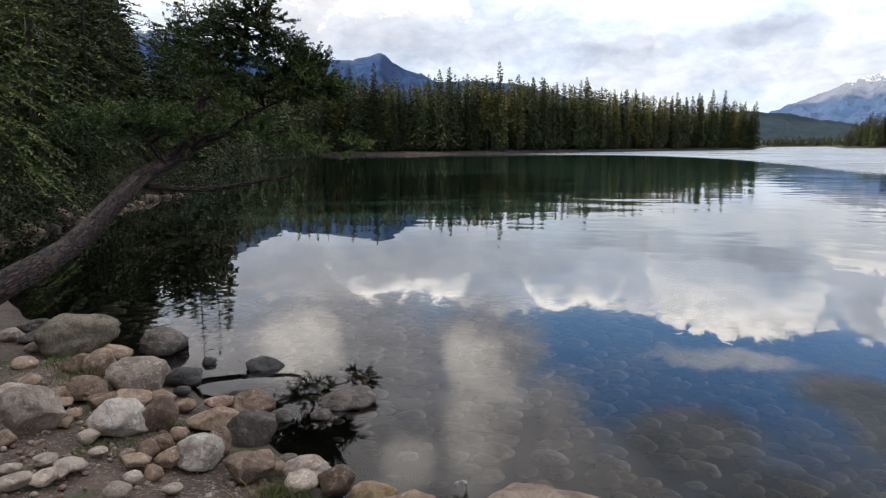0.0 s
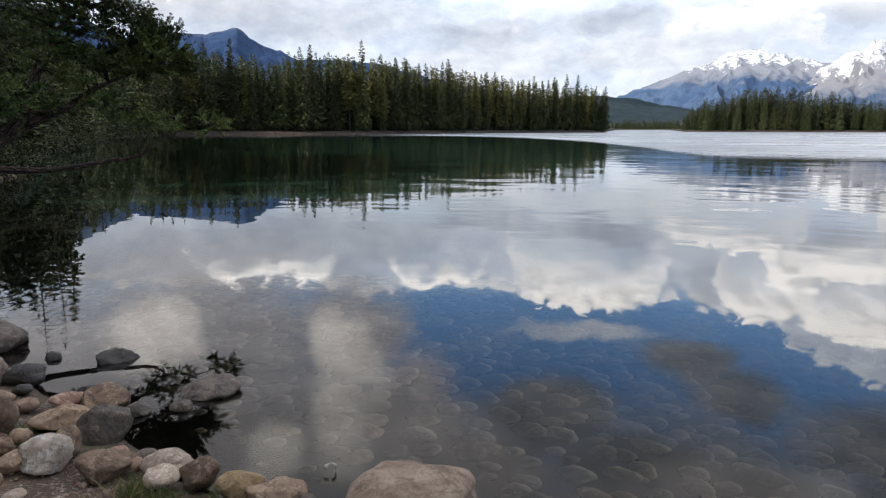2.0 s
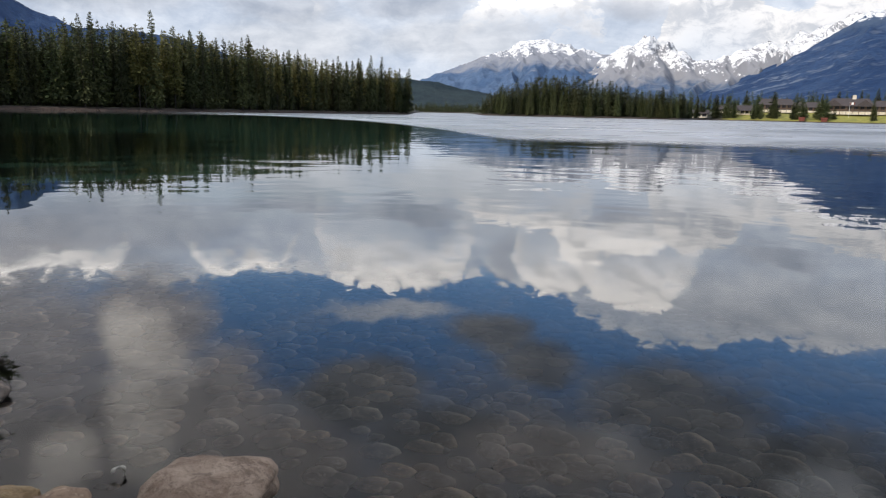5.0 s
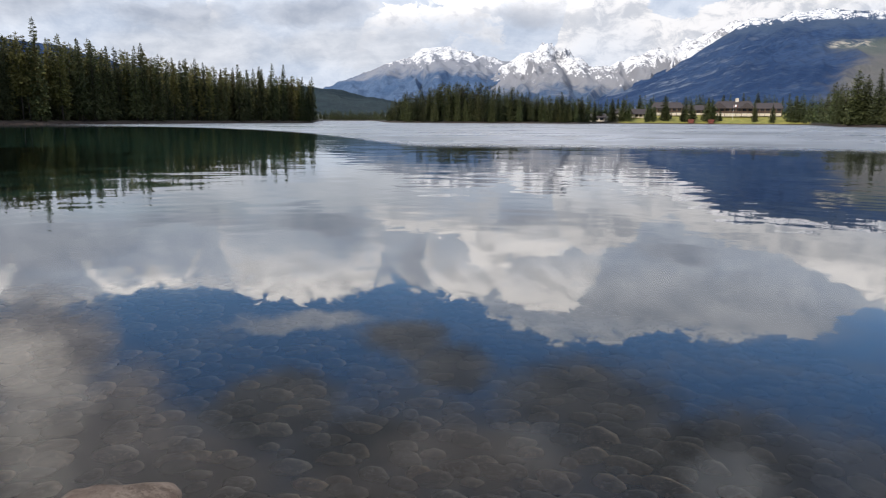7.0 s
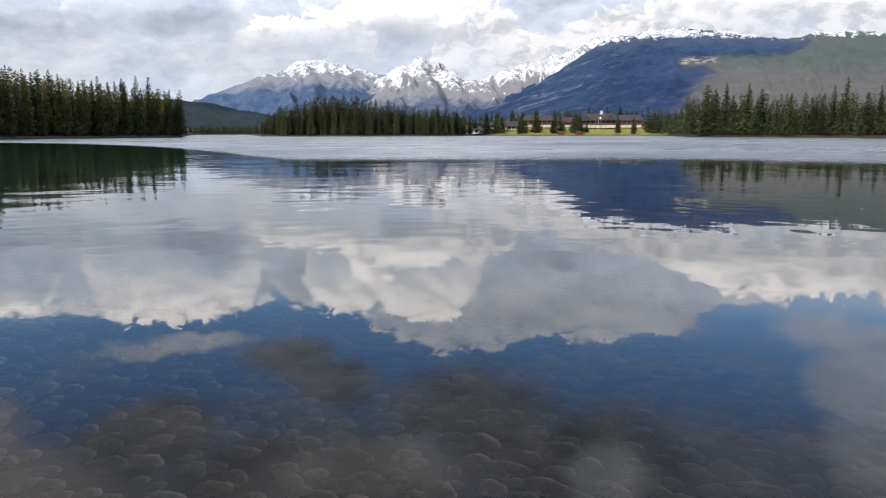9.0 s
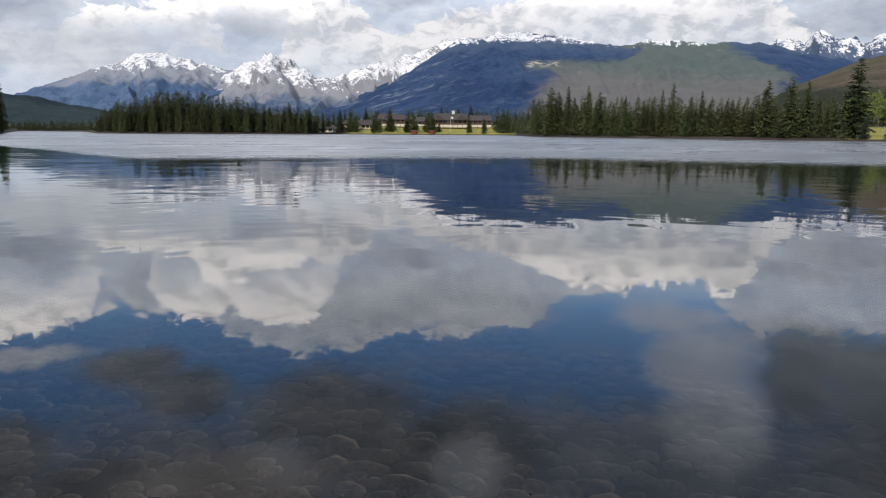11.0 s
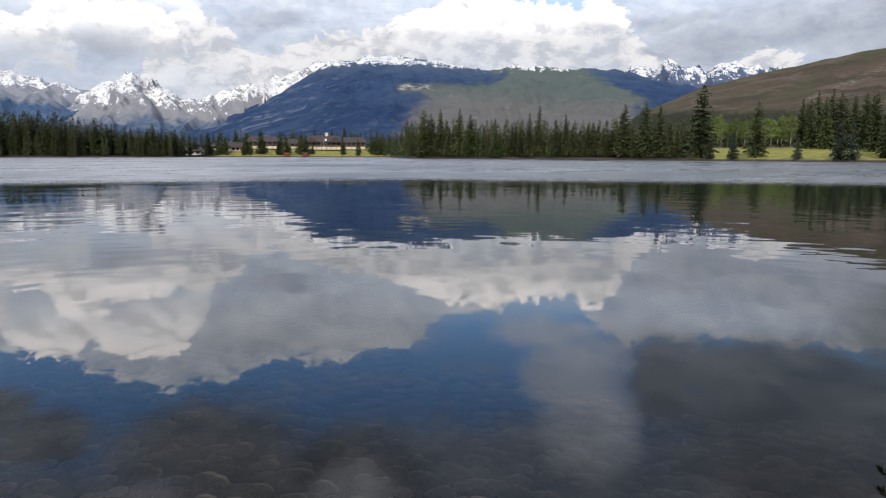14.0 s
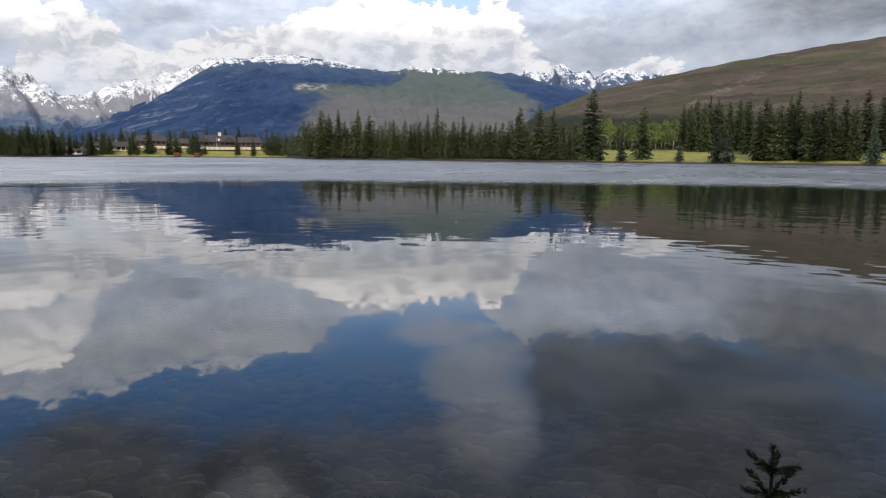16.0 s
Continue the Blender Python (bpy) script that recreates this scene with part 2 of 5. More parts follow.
def stone(name, dark, light, stain, rough=0.8, wet=False):
    def build(n, b):
        p = place(n)
        grain = n.noise(48.0, p, 8.0, 0.75)
        blotch = n.noise(9.0, p, 5.0, 0.6, 0.6)
        base = n.mix(n.ramp(blotch, 0.3, 0.7), dark, light)
        base = n.mix(n.ramp(n.noise(17.0, p, 6.0, 0.65, 1.2), 0.56, 0.66), base, stain)
        base = n.mix(n.ramp(n.noise(24.0, p, 7.0, 0.7, 0.5), 0.565, 0.61, 0.0, 0.75), base, tuple(min(0.9, 1.12 * c) for c in stain))
        base = n.mix(n.ramp(n.noise(5.0, p, 6.0, 0.66, 0.8), 0.56, 0.62, 0.0, 0.25 if wet else 0.55), base, tuple(0.6 * c for c in dark))
        base = n.mix(n.ramp(grain, 0.50, 0.62, 0.0, 0.10 if wet else 0.42), base, tuple(0.45 * c for c in dark))
        if wet:      # darker with depth: light lost in the water, put into the colour
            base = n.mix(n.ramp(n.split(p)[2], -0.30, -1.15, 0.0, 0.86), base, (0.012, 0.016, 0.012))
        own_chance = n.math("FRACT", n.math("ADD", chance(n), n.add("ShaderNodeNewGeometry").outputs["Random Per Island"])) if wet else chance(n)
        tone = n.add("ShaderNodeHueSaturation", Color=base, Value=n.ramp(own_chance, 0.0, 1.0, 0.55 if wet else 0.68, 1.45 if wet else 1.02, False))
        plug(n.tree, tone.outputs[0], b.inputs["Base Color"])
        plug(n.tree, n.ramp(grain, 0.3, 0.7, rough - 0.1, rough + 0.08), b.inputs["Roughness"])
        crack = n.add("ShaderNodeTexVoronoi", Vector=n.nudged(p, n.noise(7.0, p, 4.0, 0.6, colour=True), 0.12), Scale=6.0)
        crack.feature = "DISTANCE_TO_EDGE"
        groove = n.ramp(crack.outputs["Distance"], 0.0, 0.025)
        bumped(n, b, n.math("ADD", n.math("ADD", n.math("MULTIPLY", grain, 0.5), blotch), n.math("MULTIPLY", groove, 0.0 if wet else 0.06)), 0.35 if wet else 0.9, 0.03)
    return material(name, build)


STONES = {
    "grey": stone("grey_stone", (0.280, 0.201, 0.145), (0.586, 0.439, 0.328), (0.726, 0.561, 0.428)),
    "dark": stone("dark_stone", (0.072, 0.053, 0.040), (0.185, 0.138, 0.104), (0.290, 0.215, 0.160), 0.6),
    "wet": stone("wet_stone", (0.025, 0.020, 0.016), (0.066, 0.051, 0.041), (0.095, 0.068, 0.053), 0.35),
    "warm": stone("warm_stone", (0.308, 0.195, 0.122), (0.600, 0.403, 0.261), (0.671, 0.488, 0.334)),
    "brown": stone("brown_stone", (0.167, 0.100, 0.061), (0.349, 0.226, 0.145), (0.461, 0.317, 0.211)),
    "pale": stone("pale_stone", (0.447, 0.323, 0.233), (0.699, 0.537, 0.400), (0.810, 0.634, 0.490)),
    "white": stone("white_stone", (0.475, 0.366, 0.273), (0.894, 0.732, 0.589), (0.900, 0.900, 0.824)),
    "pink": stone("pink_stone", (0.308, 0.165, 0.111), (0.544, 0.323, 0.228), (0.643, 0.427, 0.312)),
    "tan": stone("tan_stone", (0.308, 0.195, 0.089), (0.586, 0.403, 0.211), (0.503, 0.329, 0.167)),
    "mossy": stone("mossy_stone", (0.181, 0.146, 0.095), (0.391, 0.305, 0.211), (0.167, 0.146, 0.056)),
    "rubble": stone("rubble_stone", (0.050, 0.032, 0.024), (0.115, 0.072, 0.054), (0.15, 0.105, 0.08)),
    "boulder": stone("boulder_stone", (0.280, 0.183, 0.122), (0.558, 0.403, 0.289), (0.419, 0.305, 0.211)),
}


def needles(name, a, b_, rough=0.65):
    def build(n, b):
        p = place(n)
        base = n.mix(n.ramp(n.noise(1.3, p, 3.0), 0.35, 0.65), a, b_)
        base = n.mix(n.ramp(n.noise(14.0, p, 2.0), 0.4, 0.7, 0.0, 0.6), base, tuple(0.45 * c for c in a))
        tone = n.add("ShaderNodeHueSaturation", Color=base, Hue=n.ramp(chance(n), 0.0, 1.0, 0.475, 0.51, False),
                     Value=n.ramp(n.math("FRACT", n.math("MULTIPLY", chance(n), 7.3)), 0.0, 1.0, 0.55, 1.5, False))
        plug(n.tree, tone.outputs[0], b.inputs["Base Color"])
        b.inputs["Roughness"].default_value = rough
        b.inputs["Specular IOR Level"].default_value = 0.25
    return material(name, build)


NEEDLES = {
    "spruce": needles("spruce_needles", (0.038, 0.050, 0.020), (0.086, 0.094, 0.031)),
    "pine": needles("pine_needles", (0.080, 0.080, 0.023), (0.140, 0.130, 0.035)),
    "blue_spruce": needles("blue_spruce_needles", (0.046, 0.068, 0.042), (0.082, 0.105, 0.066)),
    "fir": needles("fir_needles", (0.038, 0.054, 0.020), (0.090, 0.106, 0.035)),
    "lean": needles("old_fir_needles", (0.042, 0.070, 0.020), (0.125, 0.155, 0.045)),
    "aspen": needles("aspen_leaves", (0.085, 0.13, 0.03), (0.15, 0.19, 0.045)),
    "larch": needles("young_spruce_needles", (0.036, 0.052, 0.015), (0.125, 0.145, 0.036)),
}


def bark(name, dark, light, plate, along=False):
    def build(n, b):
        o = own(n)
        if along:      # furrows follow the limb
            u = n.add("ShaderNodeTexCoord").outputs["UV"]
            o = n.nudged(u, n.noise(6.0, u, 4.0, 0.6, colour=True), 0.035)
            ridges = n.add("ShaderNodeTexVoronoi", Vector=n.scaled(o, (52.0, 8.0, 1.0)), Scale=1.0, Randomness=1.0)
            ridges.feature = "DISTANCE_TO_EDGE"
            ridges = n.ramp(ridges.outputs["Distance"], 0.22, 0.02)
            patchy = n.noise(1.0, n.scaled(o, (5.0, 1.3, 1.0)), 4.0)
        else:
            ridges = n.add("ShaderNodeTexVoronoi", Vector=n.scaled(o, (22.0, 22.0, 5.0)), Scale=1.0, Randomness=1.0).outputs["Distance"]
            patchy = n.noise(2.2, o, 4.0)
        fine_ = n.noise(40.0, place(n), 5.0, 0.7)
        base = n.mix(n.ramp(ridges, 0.1, 0.6), light, dark)
        base = n.mix(n.ramp(patchy, 0.5, 0.62), base, n.mix(n.ramp(ridges, 0.1, 0.9, 0.0, 0.6), plate, dark))
        base = n.mix(n.ramp(fine_, 0.4, 0.8, 0.0, 0.5), base, dark)
        plug(n.tree, base, b.inputs["Base Color"])
        b.inputs["Roughness"].default_value = 0.9
        bumped(n, b, n.math("SUBTRACT", n.math("MULTIPLY", fine_, 0.5), ridges), 1.0, 0.05)
    return material(name, build)


BARK = bark("conifer_bark", (0.035, 0.026, 0.02), (0.11, 0.085, 0.065), (0.09, 0.08, 0.07))
LEAN_BARK = bark("furrowed_bark", (0.018, 0.010, 0.008), (0.125, 0.064, 0.042), (0.20, 0.145, 0.105), True)
PALE_BARK = bark("aspen_bark", (0.12, 0.11, 0.09), (0.36, 0.34, 0.29), (0.42, 0.4, 0.34))


def build_ground(n, b):
    p = place(n)
    x, y, z = n.split(p)
    near = n.math("POWER", n.math("ADD", n.math("MULTIPLY", x, x), n.math("MULTIPLY", y, y)), 0.5)
    soil = n.mix(n.ramp(n.noise(3.0, p, 6.0, 0.65), 0.35, 0.7), (0.075, 0.046, 0.03), (0.165, 0.108, 0.074))
    soil = n.mix(n.ramp(n.noise(45.0, p, 4.0, 0.7), 0.52, 0.66), soil, (0.30, 0.25, 0.20))
    soil = n.mix(n.ramp(n.noise(26.0, p, 5.0, 0.7), 0.55, 0.68, 0.0, 0.7), soil, (0.035, 0.024, 0.017))
    moss = n.mix(n.ramp(n.noise(6.0, p, 5.0), 0.4, 0.7), (0.05, 0.06, 0.02), (0.1, 0.105, 0.035))
    land = n.mix(n.ramp(n.noise(1.6, p, 5.0, 0.6, 0.5), 0.52, 0.68), soil, moss)
    floor_ = n.mix(n.ramp(n.noise(0.25, p, 6.0, 0.6), 0.35, 0.65), (0.018, 0.015, 0.010), (0.042, 0.040, 0.017))
    shore = n.mix(n.ramp(n.noise(0.6, p, 6.0, 0.7), 0.35, 0.65), (0.022, 0.015, 0.012), (0.060, 0.038, 0.028))
    far = n.mix(n.ramp(z, 0.6, 0.9), n.mix(n.ramp(near, 165.0, 200.0), n.mix(n.ramp(n.noise(1.5, p, 5.0), 0.4, 0.62), (0.02, 0.018, 0.012), (0.055, 0.06, 0.02)), shore), floor_)
    turn = n.math("ADD", n.math("MULTIPLY", n.math("ARCTAN2", x, y), 57.2958), n.math("MULTIPLY", n.math("SUBTRACT", n.noise(0.06, p, 4.0), 0.5), 3.0))
    grass = n.mix(n.ramp(n.noise(0.3, p, 6.0, 0.6), 0.35, 0.65), (0.16, 0.165, 0.026), (0.30, 0.265, 0.05))
    lawn_a = n.math("MULTIPLY", n.ramp(turn, 76.8, 77.6), n.ramp(near, 330.0, 300.0))
    lawn_b = n.math("MULTIPLY", n.math("MULTIPLY", n.ramp(turn, 41.0, 42.0), n.ramp(turn, 55.5, 54.5)), n.ramp(near, 480.0, 500.0))
    far = n.mix(n.math("MULTIPLY", n.math("MAXIMUM", lawn_a, lawn_b), n.ramp(z, 0.35, 0.8)), far, grass)
    land = n.mix(n.ramp(near, 9.0, 14.0), land, far)
    silt = n.mix(n.ramp(n.noise(2.0, p, 6.0, 0.65), 0.35, 0.7), (0.010, 0.009, 0.007), (0.026, 0.022, 0.017))
    deep = n.mix(n.ramp(n.noise(0.4, p, 4.0), 0.35, 0.65), (0.014, 0.080, 0.064), (0.026, 0.115, 0.090))
    deep = n.mix(n.ramp(turn, 12.0, 34.0), deep, (0.012, 0.030, 0.030))      # the water's green, put into the bed colour, shows in the bay alone
    # the deeper bed takes the water's tint and lost light as colour
    bed = n.mix(n.ramp(z, -0.7, -2.2), silt, deep)
    base = n.mix(n.ramp(z, -0.03, 0.03), bed, land)
    plug(n.tree, base, b.inputs["Base Color"])
    b.inputs["Roughness"].default_value = 0.92
    bumped(n, b, n.math("MULTIPLY", n.math("ADD", n.noise(30.0, p, 8.0, 0.7), n.noise(120.0, p, 3.0, 0.6)), n.ramp(z, -0.08, 0.02)), 0.6, 0.015)


GROUND = material("bank_soil_and_lake_bed", build_ground)


def build_water():
    m = bpy.data.materials.new("lake_water")
    m.use_nodes = True
    n = Nodes(m.node_tree)
    p = place(n)
    x, y, z = n.split(p)
    reach = n.math("POWER", n.math("ADD", n.math("MULTIPLY", x, x), n.math("MULTIPLY", y, y)), 0.5)
    turn = n.math("MULTIPLY", n.math("ARCTAN2", x, y), 57.2958)
    # the sheltered bay is smooth; wind ruffles the open lake beyond a ragged line
    edge = n.ramp(turn, 3.0, 27.0, 165.0, 49.0)
    gust = n.noise(0.09, n.scaled(p, (0.35, 1.0, 1.0)), 6.0, 0.65)
    edge = n.math("ADD", edge, n.math("MULTIPLY", n.math("SUBTRACT", gust, 0.5), 14.0))
    wind = n.math("MULTIPLY", n.ramp(n.math("SUBTRACT", reach, edge), -7.0, 9.0), n.ramp(turn, -2.0, 8.0))
    wind = n.math("MULTIPLY", wind, n.ramp(gust, 0.32, 0.55, 0.6, 1.0))
    streak = n.ramp(n.noise(0.045, n.scaled(p, (0.6, 1.0, 1.0)), 7.0, 0.72), 0.40, 0.60, 0.45, 1.25)
    # slopes of the surface: long lazy swell everywhere, short ripples further out
    lull = n.ramp(n.noise(0.06, p, 3.0), 0.4, 0.65, 0.4, 1.0)
    stir = n.math("MULTIPLY", n.ramp(reach, 5.5, 16.0, 0.10, 1.0), n.ramp(turn, -14.0, 14.0, 0.4, 1.0))
    stir = n.math("MULTIPLY", stir, lull)
    sx1, sy1, sz1 = n.split(n.noise(1.0, n.join(n.math("MULTIPLY", turn, 0.30), n.math("MULTIPLY", reach, 0.6), 0.0), 2.0, 0.5, colour=True))
    sx2, sy2, sz2 = n.split(n.noise(1.0, n.join(n.math("MULTIPLY", turn, 0.24), n.math("MULTIPLY", reach, 2.2), 4.0), 2.0, 0.5, colour=True))

    def slope(long, short):
        a_ = n.math("MULTIPLY", n.math("SUBTRACT", long, 0.5), n.ramp(reach, 12.0, 60.0, 0.008, 0.017))
        b_ = n.math("MULTIPLY", n.math("MULTIPLY", n.math("SUBTRACT", short, 0.5), 0.066), stir)
        return n.math("ADD", a_, b_)

    calm = n.add("ShaderNodeVectorMath")
    calm.operation = "NORMALIZE"
    n.link(n.join(slope(sx1, sx2), slope(sy1, sy2), 1.0), calm.inputs[0])
    rough = n.math("MULTIPLY", wind, 0.34)
    b = n.add("ShaderNodeBsdfPrincipled", Roughness=rough, IOR=1.45)
    b.inputs["Transmission Weight"].default_value = 1.0
    b.inputs["Base Color"].default_value = (0.90, 0.88, 0.82, 1.0)
    n.link(calm.outputs[0], b.inputs["Normal"])
    # pale diffuse mixed in where wind ruffles the lake, standing for reflected bright sky
    crest = n.add("ShaderNodeBsdfDiffuse", Color=(0.60, 0.62, 0.68))
    both = n.add("ShaderNodeMixShader")
    n.link(n.math("MULTIPLY", n.math("MULTIPLY", n.math("MULTIPLY", wind, streak), n.ramp(turn, 38.0, 72.0, 1.0, 0.5)), n.ramp(n.noise(0.5, n.scaled(p, (0.4, 1.0, 1.0)), 6.0, 0.7), 0.35, 0.65, 0.15, 0.55)), both.inputs[0])
    n.link(b.outputs[0], both.inputs[1])
    n.link(crest.outputs[0], both.inputs[2])
    n.link(both.outputs[0], n.add("ShaderNodeOutputMaterial").inputs[0])
    return m


WATER = build_water()


def mountain_side(name, low, high, rock, snow_from, snow_to, snow_cover=0.5, sunlit_patch=None, outcrop=None, pale=None, heath=None):
    """Woods low down, bare rock above, snow on the top where it is not too steep, gullies and scree down the fall line."""
    def build(n, b):
        p = place(n)
        x, y, z = n.split(p)
        nz = n.split(n.add("ShaderNodeNewGeometry").outputs["Normal"])[2]
        turn = n.math("MULTIPLY", n.math("ARCTAN2", x, y), 57.2958)
        reach = n.math("POWER", n.math("ADD", n.math("MULTIPLY", x, x), n.math("MULTIPLY", y, y)), 0.5)
        lift = n.math("MULTIPLY", n.math("DIVIDE", z, reach), 57.2958)
        rough_a = n.math("SUBTRACT", n.noise(0.006, p, 8.0, 0.66), 0.5)
        rough_b = n.math("SUBTRACT", n.noise(0.0075, p, 8.0, 0.66, 0.4), 0.5)
        # gullies and rakes that run aslant down the slope
        gully = n.noise(1.0, n.join(n.math("ADD", n.math("MULTIPLY", turn, 1.5), n.math("MULTIPLY", lift, 0.55)), n.math("MULTIPLY", lift, 0.55), 0.0), 7.0, 0.66, 0.7)
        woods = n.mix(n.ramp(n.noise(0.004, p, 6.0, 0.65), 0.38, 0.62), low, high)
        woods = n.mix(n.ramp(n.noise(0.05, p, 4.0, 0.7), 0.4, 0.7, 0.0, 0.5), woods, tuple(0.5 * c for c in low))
        if heath:
            woods = n.mix(n.ramp(n.noise(0.0035, p, 7.0, 0.62, 0.5), 0.44, 0.60, 0.0, 0.8), woods, heath[0])
            woods = n.mix(n.ramp(n.noise(0.009, n.scaled(p, (1, 1, 2.5)), 6.0, 0.62, 0.5), 0.50, 0.62, 0.0, 0.7), woods, heath[1])
            woods = n.mix(n.ramp(n.math("ADD", lift, n.math("MULTIPLY", rough_a, 2.0)), 3.5, 2.9), woods, heath[2])
        if pale:      # bare scree shows through in streaks: colour, azimuth from, to
            rake = n.noise(1.0, n.join(n.math("MULTIPLY", turn, 0.4), n.math("MULTIPLY", n.math("SUBTRACT", lift, n.math("MULTIPLY", turn, 0.28)), 2.6), 0.0), 8.0, 0.68, 0.5)
            bare = n.math("MULTIPLY", n.ramp(rake, 0.50, 0.60), n.ramp(n.noise(0.014, p, 8.0, 0.72), 0.44, 0.58))
            bare = n.math("MULTIPLY", bare, n.ramp(n.math("ADD", turn, n.math("MULTIPLY", rough_a, 10.0)), pale[2] + 2.0, pale[1], 0.12, 0.8))
            woods = n.mix(bare, woods, pale[0])
        base = n.mix(n.ramp(n.math("ADD", z, n.math("MULTIPLY", rough_b, 260.0)), snow_from - 90.0, snow_from), woods, rock)
        # green slope clear of the cloud's shadow, its sunlit edge put into the colour
        if sunlit_patch:    # left, right, height on the left, shoulder, top colour, foot colour
            left, right, sill, shoulder, top_tint, foot_tint = sunlit_patch
            ta = n.math("ADD", n.math("ADD", turn, n.math("MULTIPLY", rough_a, 6.0)), n.math("MULTIPLY", n.math("SUBTRACT", n.noise(0.0018, p, 3.0, 0.5), 0.5), 7.0))
            la = n.math("ADD", lift, n.math("MULTIPLY", rough_b, 1.8))
            rim = n.ramp(ta, shoulder - 1.2, shoulder + 1.6, sill, 8.5)
            brink = n.ramp(la, 4.0, 6.3, right + 1.4, right - 0.8)
            inside = n.math("MULTIPLY", n.ramp(ta, left - 1.2, left + 1.6), n.ramp(n.math("SUBTRACT", ta, brink), 0.9, -0.9))
            inside = n.math("MULTIPLY", inside, n.ramp(n.math("SUBTRACT", la, rim), 0.35, -0.35))
            tint = n.mix(n.ramp(n.math("ADD", la, n.math("MULTIPLY", n.math("SUBTRACT", ta, left), 0.06)), 3.9, 5.8), foot_tint, top_tint)
            tint = n.mix(n.ramp(n.noise(0.011, p, 7.0, 0.68), 0.42, 0.64, 0.0, 0.35), tint, tuple(0.72 * c for c in top_tint))
            tint = n.mix(n.ramp(n.noise(0.02, p, 6.0, 0.7), 0.60, 0.72, 0.0, 0.55), tint, (0.26, 0.23, 0.19))
            base = n.mix(inside, base, tint)
            cream = n.math("MULTIPLY", n.ramp(n.math("ABSOLUTE", n.math("SUBTRACT", lift, sill - 0.2)), 0.35, 0.1), n.ramp(n.math("ABSOLUTE", n.math("SUBTRACT", turn, left + 1.0)), 1.6, 0.8))
            base = n.mix(n.math("MULTIPLY", cream, n.ramp(n.noise(0.03, p, 7.0, 0.7), 0.48, 0.58)), base, (0.42, 0.38, 0.31))
        line = n.math("ADD", z, n.math("MULTIPLY", n.math("SUBTRACT", n.noise(0.016, p, 9.0, 0.72), 0.5), 330.0 * snow_cover))
        line = n.math("ADD", line, n.math("MULTIPLY", n.math("SUBTRACT", gully, 0.5), 330.0 * snow_cover))
        snow = n.math("MULTIPLY", n.ramp(line, snow_from, snow_to), n.ramp(n.math("ADD", nz, n.math("MULTIPLY", n.noise(0.03, p, 4.0), 0.3)), 0.50, 0.66))
        strata = n.noise(1.0, n.scaled(p, (0.018, 0.018, 0.042)), 9.0, 0.74, 1.4)
        snow = n.math("MULTIPLY", snow, n.ramp(n.noise(0.005, p, 4.0, 0.6, 0.8), 0.38, 0.55, 0.45, 1.0))
        snow = n.math("MULTIPLY", snow, n.ramp(strata, 0.42, 0.49, 0.08, 1.0))
        flakes = n.noise(1.0, n.join(n.math("ADD", n.math("MULTIPLY", turn, 9.0), n.math("MULTIPLY", lift, 4.0)), n.math("MULTIPLY", lift, 5.0), 0.0), 8.0, 0.68, 0.5)
        patchy = n.math("ADD", snow, n.math("MULTIPLY", n.math("SUBTRACT", flakes, 0.5), 1.7))
        snow = n.math("MULTIPLY", n.ramp(patchy, 0.36, 0.52), n.ramp(snow, 0.0, 0.18))
        base = n.mix(snow, base, (0.76, 0.75, 0.74))
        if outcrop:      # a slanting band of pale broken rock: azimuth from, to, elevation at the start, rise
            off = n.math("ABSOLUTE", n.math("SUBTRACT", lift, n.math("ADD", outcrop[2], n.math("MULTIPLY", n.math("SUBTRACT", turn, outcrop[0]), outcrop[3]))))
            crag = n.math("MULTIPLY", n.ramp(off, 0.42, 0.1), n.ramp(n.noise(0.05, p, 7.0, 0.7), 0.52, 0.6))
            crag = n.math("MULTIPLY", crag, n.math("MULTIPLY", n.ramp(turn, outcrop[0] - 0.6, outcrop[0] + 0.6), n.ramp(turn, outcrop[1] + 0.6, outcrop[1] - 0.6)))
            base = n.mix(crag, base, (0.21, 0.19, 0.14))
        plug(n.tree, base, b.inputs["Base Color"])
        b.inputs["Roughness"].default_value = 0.95
        b.inputs["Specular IOR Level"].default_value = 0.1
        bumped(n, b, n.math("ADD", n.noise(0.035, p, 8.0, 0.7), n.math("MULTIPLY", gully, 0.6)), 0.7, 16.0)
    return material(name, build)


# ---- mesh tools ----


